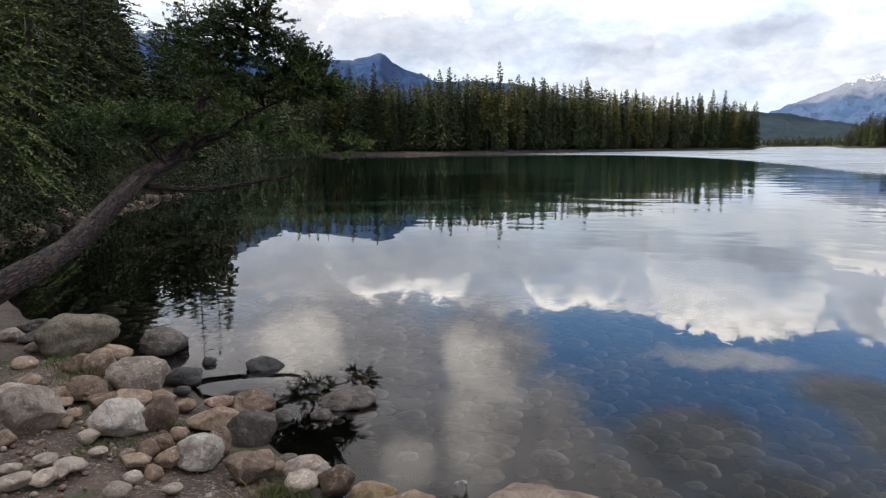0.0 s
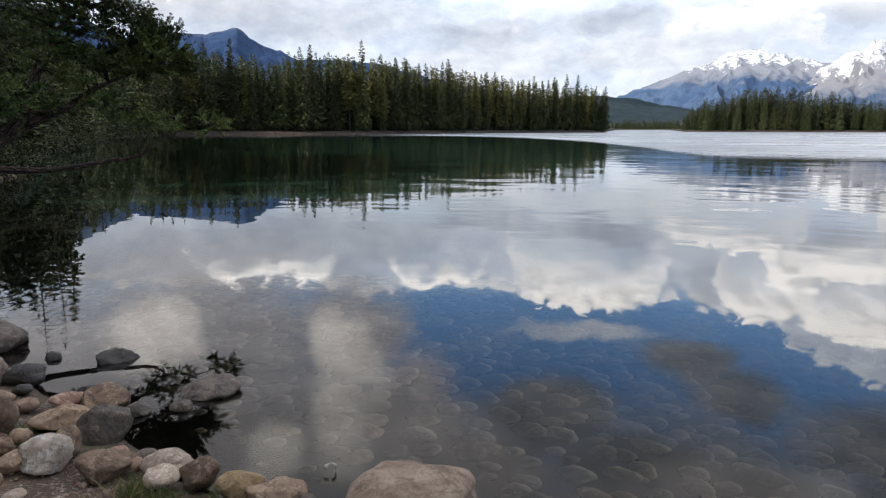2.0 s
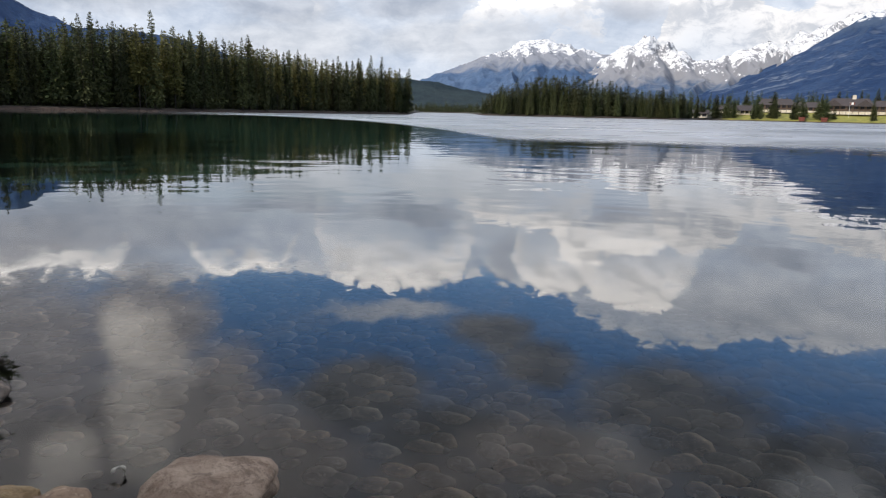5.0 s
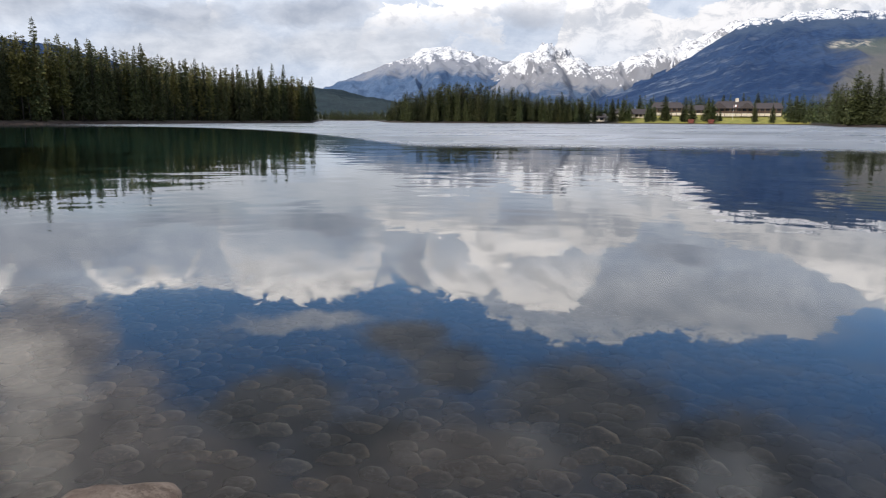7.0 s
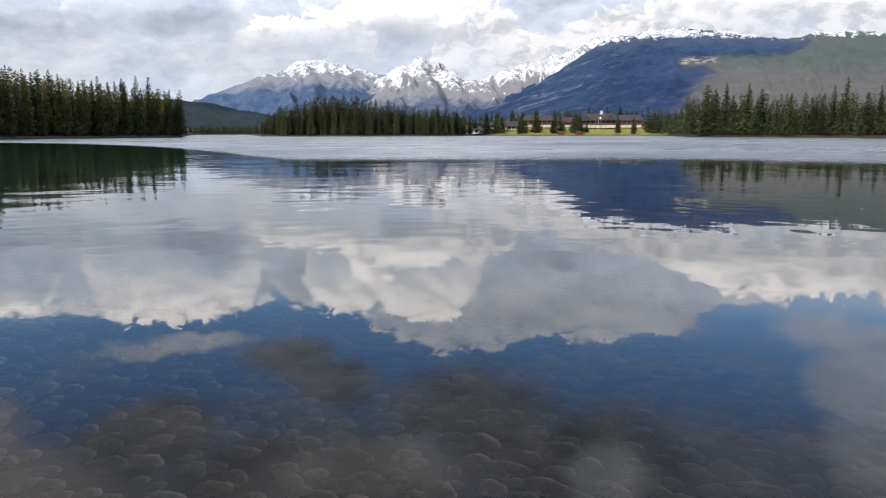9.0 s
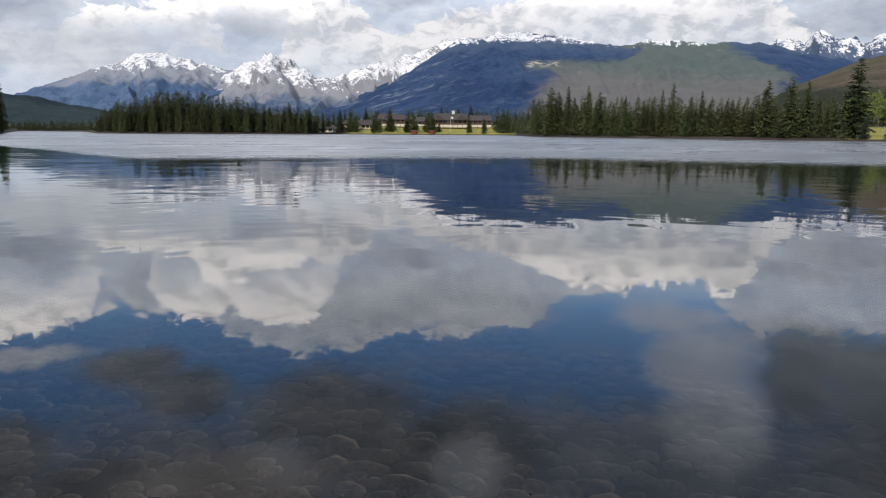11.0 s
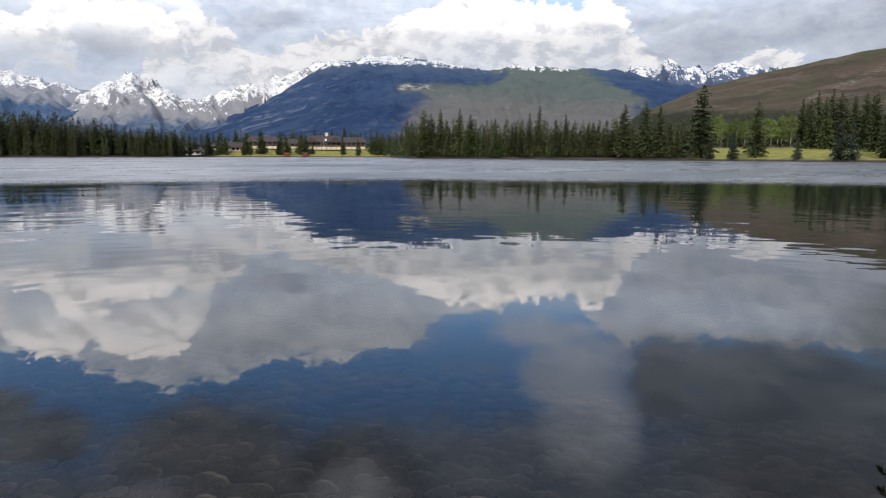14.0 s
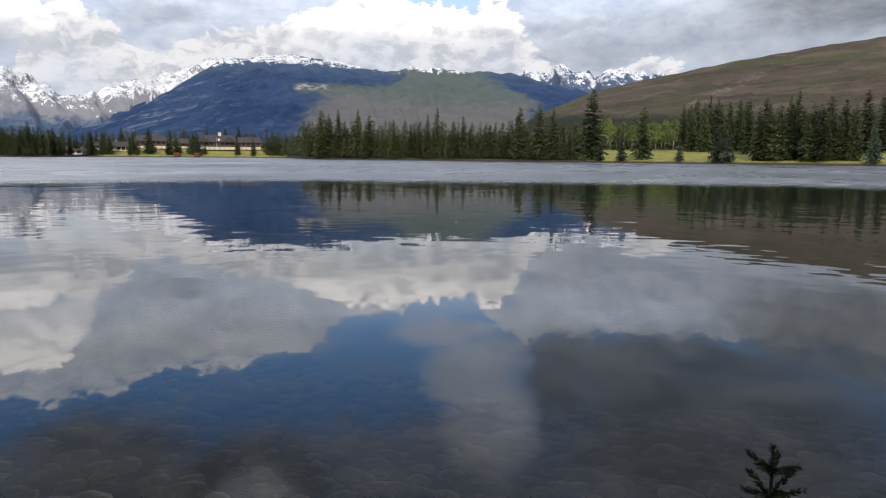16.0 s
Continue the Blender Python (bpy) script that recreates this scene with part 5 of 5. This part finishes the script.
def limb(name, points, r0, r1, parent, mat, sides=10, label=""):
    """A tapered, ridged limb, with bark running along it."""
    pts = smooth_path(points, 9)
    n = len(pts)
    seed = len(name) + round(r0 * 1000)
    g = Geo()
    g.tube(pts, [r0 + (r1 - r0) * (i / (n - 1)) ** 0.9 for i in range(n)], sides)
    run = [0.0]
    for p, q in zip(pts, pts[1:]):
        run.append(run[-1] + (q - p).length)
    for i in range(n):
        for j in range(sides):
            v = Vector(g.v[i * sides + j])
            a_ = 6.2832 * j / sides
            k = 0.10 * noise.noise(Vector((math.cos(a_) * 2.2, math.sin(a_) * 2.2, run[i] * 1.1 + seed))) + 0.07 * noise.noise(Vector((math.cos(a_) * 6, math.sin(a_) * 6, run[i] * 5 + seed)))
            g.v[i * sides + j] = tuple(v + (v - pts[i]) * k)
    mesh = g.mesh(name, mat, True)
    uv = mesh.uv_layers.new(name="bark")
    girth = 6.2832 * r0
    for poly in mesh.polygons:
        if len(poly.vertices) != 4:
            continue
        i, j = divmod(poly.index, sides)
        for loop, (di, dj) in zip(poly.loop_indices, ((0, 0), (0, 1), (1, 1), (1, 0))):
            uv.data[loop].uv = ((j + dj) / sides * girth, run[i + di])
    return part(name, mesh, parent, label)


def leaning_fir():
    tree = tagged(new("leaning_tree"), "old fir leaning low over the water with furrowed bark", "fir tree")
    foot = seen(-44, -12, 6.0)
    limb("trunk", [foot - Vector((0.2, 0.3, 0.25)), seen(-37.5, -9.0, 6.7), seen(-32.8, -6.3, 8.0), seen(-28.4, -2.1, 9.3), seen(-26.0, -0.65, 9.9), seen(-24.2, 0.5, 10.2)], 0.125, 0.085, tree, LEAN_BARK, 24)
    stem = [seen(-24.6, 0.3, 10.1), seen(-23.7, 3.3, 10.2), seen(-22.5, 5.7, 10.3), seen(-21, 7.9, 10.4), seen(-19.5, 9.8, 10.5)]
    arm = [seen(-24.4, 0.4, 10.1), seen(-22.0, 1.4, 10.3), seen(-19.8, 2.9, 10.5), seen(-16, 4.6, 10.7)]
    left = [seen(-26.4, -0.9, 9.7), seen(-27.6, 1.0, 9.8), seen(-29.4, 2.6, 9.9), seen(-33, 3.2, 10.0)]
    low = [seen(-21.4, 1.7, 10.4), seen(-18.6, 1.5, 10.4), seen(-15.6, 0.9, 10.5), seen(-12.6, 0.1, 10.6)]
    limb("branch", stem, 0.075, 0.02, tree, LEAN_BARK)
    limb("branch", arm, 0.06, 0.014, tree, LEAN_BARK)
    limb("branch", left, 0.045, 0.012, tree, LEAN_BARK, 8)
    limb("branch", low, 0.022, 0.006, tree, LEAN_BARK, 8)
    limb("branch", [seen(-26.0, -0.7, 9.9), seen(-24.6, 0.9, 9.8), seen(-22.5, 1.3, 9.7)], 0.035, 0.01, tree, LEAN_BARK, 8)
    limb("branch", [seen(-28.2, -2.3, 9.4), seen(-25.5, -2.75, 9.4), seen(-22.6, -2.75, 9.5), seen(-19.5, -2.25, 9.7), seen(-17.4, -1.9, 9.8), seen(-16.5, -1.0, 9.8)], 0.05, 0.012, tree, LEAN_BARK, 10, "long bare dead limb over the water")
    rnd = random.Random(9)
    lines = [smooth_path(q) for q in (stem, arm, left, low)]
    wood_ = Geo()
    # azimuth, elevation, distance, half width and half height in degrees, share of sprays
    for az, el, d, wa, we, n in ((-19.0, 8.6, 10.5, 2.9, 1.9, 54), (-20.6, 9.8, 10.5, 2.6, 1.6, 40), (-15.8, 5.2, 10.7, 2.6, 1.7, 54), (-18.8, 5.0, 10.6, 3.2, 1.6, 64), (-22.6, 3.6, 10.3, 2.6, 2.6, 54),
                                 (-25.8, 2.0, 9.9, 3.4, 1.3, 54), (-30.0, 2.3, 9.9, 3.4, 1.1, 45), (-24.2, 8.4, 10.5, 2.6, 2.4, 46), (-21.5, 6.3, 10.4, 2.6, 1.5, 44), (-17.2, 6.8, 10.6, 1.8, 1.3, 36), (-13.9, 4.6, 10.7, 1.4, 1.0, 26), (-14.8, 6.2, 10.7, 1.5, 0.9, 24),
                                 (-16.2, 0.7, 10.5, 1.7, 0.55, 20), (-12.4, 0.1, 10.6, 1.0, 0.5, 12), (-19.2, 1.5, 10.4, 1.0, 0.7, 12)):
        g = Geo()
        mid = seen(az, el, d)
        for i in range(n):
            q = Vector((rnd.gauss(0, 1), rnd.gauss(0, 1), rnd.gauss(0, 1)))
            q = q.normalized() * rnd.random() ** 0.4
            side = Vector((mid.y, -mid.x, 0)).normalized()
            ahead = Vector((mid.x, mid.y, 0)).normalized()
            end = mid + side * q.x * d * math.tan(radians(wa * 1.15)) + ahead * q.y * 0.6 + Vector((0, 0, q.z * d * math.tan(radians(we * 1.1))))
            line = min(lines, key=lambda l: min((p - end).length for p in l))
            root = min(line, key=lambda p: (p - end).length + 0.4 * abs(p.z - end.z))
            start = root.lerp(end, 0.5)
            if i % 2 == 0:
                wood_.tube([root, root.lerp(end, 0.4) + Vector((0, 0, 0.05)), end], [0.016, 0.009, 0.003], 5)
            along = (end - start).normalized()
            for k in range(6):      # short fingers thick with needles, fanned out from the branchlet
                base = start.lerp(end, 0.15 + 0.85 * rnd.random() ** 0.6)
                way_ = (along * 0.9 + Vector((rnd.gauss(0, 0.6), rnd.gauss(0, 0.6), rnd.gauss(0.2, 0.35)))).normalized()
                long_ = rnd.uniform(0.10, 0.24)
                for j in range(34):
                    t = rnd.random()
                    out_ = Vector((rnd.gauss(0, 1), rnd.gauss(0, 1), rnd.gauss(0, 1)))
                    out_ = (out_ - way_ * out_.dot(way_)).normalized()
                    needle = (out_ * 0.75 + way_ * 0.75).normalized()
                    g.blade(base + way_ * long_ * t, needle, needle.cross(Vector((rnd.gauss(0, 1), rnd.gauss(0, 1), rnd.gauss(0, 1)))).normalized(), rnd.uniform(0.026, 0.042), rnd.uniform(0.006, 0.010))
        part("foliage", g.mesh("foliage", NEEDLES["lean"]), tree, "dark green needle sprays")
    tagged(part("twig", wood_.mesh("twig", LEAN_BARK), tree), "thin bare twigs inside the crown", kind="stuff")
    return tree


leaning_fir()

# ---- undergrowth on the bank under the trees ----
SHRUB = needles("shrub_leaves", (0.018, 0.024, 0.008), (0.050, 0.052, 0.016))


def undergrowth():
    rnd = random.Random(31)
    g = Geo()
    for i in range(760):
        az = -43 + 25 * rnd.random() ** 1.3
        d = float(shore(az)) + rnd.uniform(-0.1, 4.5)
        x, y = at(az, d)
        base = Vector((x, y, float(level(x, y))))
        grand = min(3.0, max(1.0, d / 30))
        h, wd = rnd.uniform(0.25, 0.9) * grand, rnd.uniform(0.25, 0.7) * grand
        for k in range(70):
            q = Vector((rnd.gauss(0, 0.45) * wd, rnd.gauss(0, 0.45) * wd, rnd.random() * h))
            way_ = Vector((rnd.gauss(0, 1), rnd.gauss(0, 1), rnd.gauss(0.5, 0.6))).normalized()
            g.blade(base + q, way_, way_.cross(Vector((rnd.gauss(0, 1), rnd.gauss(0, 1), rnd.gauss(0, 1)))).normalized(), rnd.uniform(0.05, 0.13) * grand, rnd.uniform(0.012, 0.03) * grand)
    for i in range(260):      # thicker brush where the bank runs away from the path
        az = rnd.uniform(-26.5, -15.5)
        d = float(shore(az)) + rnd.uniform(-0.4, 3.0)
        x, y = at(az, d)
        base = Vector((x, y, float(level(x, y)) - 0.05))
        grand = min(4.0, d / 26)
        h, wd = rnd.uniform(0.3, 0.8) * grand, rnd.uniform(0.4, 0.9) * grand
        for k in range(60):
            q = Vector((rnd.gauss(0, 0.45) * wd, rnd.gauss(0, 0.45) * wd, rnd.random() * h))
            way_ = Vector((rnd.gauss(0, 1), rnd.gauss(0, 1), rnd.gauss(0.5, 0.6))).normalized()
            g.blade(base + q, way_, way_.cross(Vector((rnd.gauss(0, 1), rnd.gauss(0, 1), rnd.gauss(0, 1)))).normalized(), rnd.uniform(0.06, 0.13) * grand, rnd.uniform(0.02, 0.04) * grand)
    tagged(new("undergrowth", g.mesh("undergrowth", SHRUB)), "low mossy green undergrowth along the bank", "shrubs", kind="stuff")


undergrowth()

# ---- the lodge across the lake ----


def plain(name, colour, vary, scale, rough=0.8):
    def build(n, b):
        base = n.mix(n.ramp(n.noise(scale, place(n), 5.0), 0.3, 0.7), colour, vary)
        plug(n.tree, base, b.inputs["Base Color"])
        b.inputs["Roughness"].default_value = rough
    return material(name, build)


ROOF = plain("brown_shingles", (0.034, 0.026, 0.026), (0.06, 0.047, 0.045), 1.5)
WALL = plain("cream_render", (0.50, 0.43, 0.32), (0.64, 0.56, 0.44), 0.6)
TIMBER_AND_SHADE = plain("timber_and_shade", (0.07, 0.045, 0.03), (0.11, 0.07, 0.045), 2.0)
GLASS = plain("dark_glazing", (0.02, 0.024, 0.028), (0.035, 0.04, 0.045), 0.5, 0.12)
RED = plain("red_paint", (0.13, 0.034, 0.02), (0.17, 0.045, 0.026), 1.0)
CHALK = plain("white_paint", (0.72, 0.72, 0.7), (0.8, 0.8, 0.78), 1.0)


def gable_roof(g, x0, x1, y0, y1, eave, ridge, over=0.8, thick=0.35, hip=0.0):
    ym = (y0 + y1) / 2
    top = [(x0 - over, y0 - over, eave), (x1 + over, y0 - over, eave), (x1 + over, y1 + over, eave), (x0 - over, y1 + over, eave), (x0 - over + hip, ym, ridge), (x1 + over - hip, ym, ridge)]
    low = [(x, y, z - thick) for x, y, z in top[:4]]
    g.add(top + low, [(0, 1, 5, 4), (2, 3, 4, 5), (1, 2, 5), (3, 0, 4), (0, 6, 7, 1), (1, 7, 8, 2), (2, 8, 9, 3), (3, 9, 6, 0), (6, 9, 8, 7)])


def building(label, az, back, wide, deep, wall_h, ridge_h, bays, hip=0.0, porch=True, turn=0.0, name="lodge"):
    """A low timbered house; local x runs along its lake front, y away from the lake."""
    d = float(shore(az)) + back
    x, y = at(az, d)
    ob = tagged(new(name), label, "building")
    ob.matrix_basis = pose(x, y, float(level(x, y)) - 0.2, 0, 0, -az + turn)
    hw, hd = wide / 2, deep / 2
    g = Geo()
    g.box(-hw, hw, -hd, hd, 0, wall_h)
    # porch walls go dark for the shade behind the posts, put into the colour
    part("wall", g.mesh("wall", TIMBER_AND_SHADE if porch else WALL), ob)
    g = Geo()
    gable_roof(g, -hw, hw, -hd, hd, wall_h, ridge_h, 1.2, 0.4, hip)
    part("roof", g.mesh("roof", ROOF), ob, "brown shingled roof")
    for k in range(bays):
        cx = -hw + wide * (k + 0.5) / bays
        ww = wide / bays * 0.62
        for z0, z1 in (((0.9, 2.4), (wall_h - 2.0, wall_h - 0.4)) if wall_h > 4.5 else ((0.9, wall_h - 0.4),)):
            g = Geo()
            g.box(cx - ww / 2, cx + ww / 2, -hd - 0.05, -hd + 0.1, z0, z1)
            win = part("window", g.mesh("window", GLASS), ob, "dark window pane")
            g = Geo()
            for a in (-ww / 2, 0.0, ww / 2):
                g.box(cx + a - 0.08, cx + a + 0.08, -hd - 0.14, -hd + 0.05, z0 - 0.1, z1 + 0.1)
            part("frame", g.mesh("frame", TIMBER_AND_SHADE), win)
    if porch:
        g = Geo()
        g.box(-hw, hw, -hd - 2.4, -hd - 0.2, 0.0, wall_h * 0.36)
        part("terrace", g.mesh("terrace", WALL), ob, "cream terrace wall")
        for k in range(bays + 1):
            cx = -hw + wide * k / bays
            g = Geo()
            g.box(cx - 0.15, cx + 0.15, -hd - 2.45, -hd - 2.15, 0, wall_h)
            part("post", g.mesh("post", TIMBER_AND_SHADE), ob)
    return ob


main = building("two-storey lodge with brown roof and cream terrace", 49.2, 40, 25, 14, 5.6, 10.4, 7, 3.0)
g = Geo()
g.box(1, 3.2, -1, 1, 9, 12.4)
part("chimney", g.mesh("chimney", WALL), main, "pale stone chimney")
for off in (-9.0, 8.5):      # cross gables facing the lake
    g = Geo()
    m = pose(off, -6.5, 0, 0, 0, 90)
    k = Geo()
    gable_roof(k, -2.5, 6, -4.2, 4.2, 5.6, 9.4, 0.8)
    g.add([tuple(m @ Vector(v)) for v in k.v], k.f)
    gab = part("gable", g.mesh("gable", ROOF), main, "steep cross gable")
    g = Geo()
    g.add([(off - 3.6, -8.85, 5.6), (off + 3.6, -8.85, 5.6), (off, -8.85, 8.8), (off - 3.6, -8.7, 5.6), (off + 3.6, -8.7, 5.6), (off, -8.7, 8.8)], [(0, 1, 2), (5, 4, 3), (0, 3, 4, 1), (1, 4, 5, 2), (2, 5, 3, 0)])
    part("gable_wall", g.mesh("gable_wall", WALL), gab)
building("lodge wing with brown hipped roof and cream terrace", 51.5, 42, 17, 11, 5.2, 9.0, 5, 2.0)
building("long guest wing with dark roof and cream walls", 44.6, 44, 20, 11, 5.2, 9.2, 6, 2.0)
building("low link wing with dark roof", 46.5, 52, 16, 10, 3.6, 7.0, 5)
building("small cream cabin with steep brown roof by the lake", 42.6, 28, 9, 8, 2.8, 6.2, 3, 0.0, False, 20, "cabin")
building("small cream cabin with brown roof among spruces", 41.2, 34, 9, 8, 2.8, 5.2, 3, 0.0, False, -6, "cabin")
building("green-roofed cabin at the edge of the woods", 39.2, 30, 15, 8, 2.8, 5.0, 4, 0.0, False, 4, "cabin")


def boat_shed(az, wide):
    x, y = at(az, float(shore(az)) + 2.5)
    ob = tagged(new("boat_shed"), "low red boat shed on the lodge shore", "shed", "boat sheds")
    ob.matrix_basis = pose(x, y, float(level(x, y)) - 0.1, 0, 0, -az)
    g = Geo()
    g.box(-wide / 2, wide / 2, -1.5, 1.5, 0, 1.7)
    part("wall", g.mesh("wall", RED), ob)
    g = Geo()
    gable_roof(g, -wide / 2, wide / 2, -1.5, 1.5, 1.7, 2.5, 0.3, 0.12)
    part("roof", g.mesh("roof", RED), ob)


boat_shed(46.35, 3.2)
boat_shed(47.75, 3.2)
fx, fy = at(49.2, float(shore(49.2)) + 24)
flag = tagged(new("flagpole"), "white flagpole with a red and white flag on the lawn", "flagpole")
flag.matrix_basis = pose(fx, fy, float(level(fx, fy)), 0, 0, -49)
g = Geo()
g.tube([(0, 0, -0.2), (0, 0, 9.5)], [0.07, 0.04], 8)
part("pole", g.mesh("pole", CHALK), flag)
for x0, x1, mat in ((0.1, 0.8, RED), (0.8, 2.0, CHALK), (2.0, 2.7, RED)):
    g = Geo()
    g.box(x0, x1, -0.02, 0.02, 7.9, 9.3)
    part("flag_panel", g.mesh("flag_panel", mat), flag)

# ---- small things on the bank ----


def sapling(x, y, top):
    """A little spruce whose tip stands beside the path."""
    z0 = float(level(x, y))
    h = top - z0
    ob = tagged(new("sapling"), "young spruce sapling tip with stiff green needles", "sapling")
    ob.matrix_basis = pose(x, y, z0, 0, 0, 0)
    rnd = random.Random(4)
    stem, green = Geo(), Geo()

    def shoot(a, b, r):
        stem.tube([a, a.lerp(b, 0.5) + Vector((0, 0, 0.004)), b], [r, r * 0.8, r * 0.4], 6)
        way_ = (b - a).normalized()
        u, v = way_.orthogonal().normalized(), way_.cross(way_.orthogonal().normalized())
        for i in range(int((b - a).length / 0.0008)):
            t, s = rnd.random(), rnd.uniform(0, 6.283)
            out_ = u * math.cos(s) + v * math.sin(s)
            green.blade(a.lerp(b, t) + out_ * r * 0.6, (out_ * 0.75 + way_ * 0.9).normalized(), way_.cross(out_), rnd.uniform(0.009, 0.014), 0.0022)

    tip = Vector((0, 0, h))
    stem.tube([(0, 0, -0.02), (0.01, 0, h * 0.5), (0, 0, h - 0.05)], [0.011, 0.008, 0.003], 8)
    shoot(Vector((0, 0, h - 0.06)), tip, 0.0022)
    zz, ring = h - 0.045, 0
    while zz > 0.15:
        reach = 0.03 + (h - zz) * 0.3
        for k in range(5):
            a = ring * 0.9 + k * 1.2566 + rnd.uniform(-0.25, 0.25)
            d = Vector((math.cos(a), math.sin(a), rnd.uniform(0.2, 0.6)))
            base, end = Vector((0, 0, zz)), Vector((0, 0, zz)) + d * reach * rnd.uniform(0.8, 1.1)
            shoot(base, end, 0.002)
            if reach > 0.07:
                for q in (0.45, 0.7):
                    for s_ in (-1, 1):
                        side = Vector((-d.y, d.x, 0.1)) * s_ + d * 0.8
                        shoot(base.lerp(end, q), base.lerp(end, q) + side * reach * 0.33, 0.0014)
        zz -= 0.045 + 0.10 * (h - zz)
        ring += 1
    part("stem", stem.mesh("stem", BARK, True), ob)
    part("needles", green.mesh("needles", NEEDLES["larch"]), ob)


sapling(1.57, -0.12, 1.18)
chip_at = (-0.25, 3.42)


CHIP = plain("bleached_bark", (0.36, 0.32, 0.26), (0.62, 0.57, 0.48), 60.0, 0.6)


def bark_chip(x, y):
    """A curled strip of bark that sticks out of the shallows."""
    g = Geo()
    g.tube(smooth_path([(-0.030, 0, 0.012), (-0.018, 0, 0.028), (0.002, 0.004, 0.034), (0.020, 0, 0.026), (0.026, 0, 0.008), (0.022, 0, -0.02)]), [0.006 + 0.004 * math.sin(i * 0.5) for i in range(26)], 7, 0.15, 3)
    ob = new("bark_chip", g.mesh("bark_chip", CHIP, True))
    ob.matrix_basis = pose(x, y, 0.012, 0, 0, 12)
    tagged(ob, "curled pale strip of bark in the shallow water", "driftwood")


bark_chip(*chip_at)


GRASS = plain("grass_blades", (0.06, 0.085, 0.02), (0.14, 0.15, 0.035), 8.0)
DRY = plain("dry_grass", (0.2, 0.15, 0.06), (0.28, 0.21, 0.09), 8.0)


def tuft(x, y, wide, high, count, mat=None, label="small tuft of green grass between the stones"):
    rnd = random.Random(round(x * 100) + 7)
    g = Geo()
    for i in range(count):
        a, r = rnd.uniform(0, 6.283), wide * 0.5 * rnd.random() ** 0.5
        b = Vector((r * math.cos(a), r * math.sin(a), 0))
        lean = Vector((rnd.gauss(0, 0.35), rnd.gauss(0, 0.35), 1)).normalized()
        h = high * rnd.uniform(0.5, 1.1)
        s = lean.cross(Vector((rnd.gauss(0, 1), rnd.gauss(0, 1), 0.1))).normalized() * 0.0022
        m, t = b + lean * h * 0.55, b + lean * h + Vector((lean.x, lean.y, -0.25)) * h * 0.4
        g.add([tuple(b - s), tuple(b + s), tuple(m + s * 0.8), tuple(m - s * 0.8), tuple(t)], [(0, 1, 2, 3), (3, 2, 4)])
    ob = new("grass_tuft", g.mesh("grass_tuft", mat or GRASS))
    ob.matrix_basis = pose(x, y, float(level(x, y)) - 0.01)
    tagged(ob, label, "grass", "grass tufts")


for x, y, wide, high, n in ((-2.15, 3.62, 0.25, 0.07, 130), (-2.3, 3.55, 0.2, 0.06, 90), (-1.95, 3.7, 0.18, 0.07, 80), (-1.13, 3.2, 0.16, 0.13, 150), (-0.98, 3.12, 0.15, 0.12, 120), (-0.78, 3.05, 0.2, 0.10, 140),
                            (-3.15, 4.8, 0.4, 0.12, 160), (-3.45, 5.15, 0.35, 0.14, 140), (-1.95, 4.0, 0.15, 0.08, 70), (-0.7, 3.0, 0.25, 0.07, 140), (-2.75, 4.55, 0.3, 0.1, 110)):
    tuft(x, y, wide, high, n)
for x, y in ((-3.3, 4.95), (-3.0, 4.65), (-1.2, 3.15)):
    tuft(x, y, 0.25, 0.14, 60, DRY, "dry yellow grass between the stones")
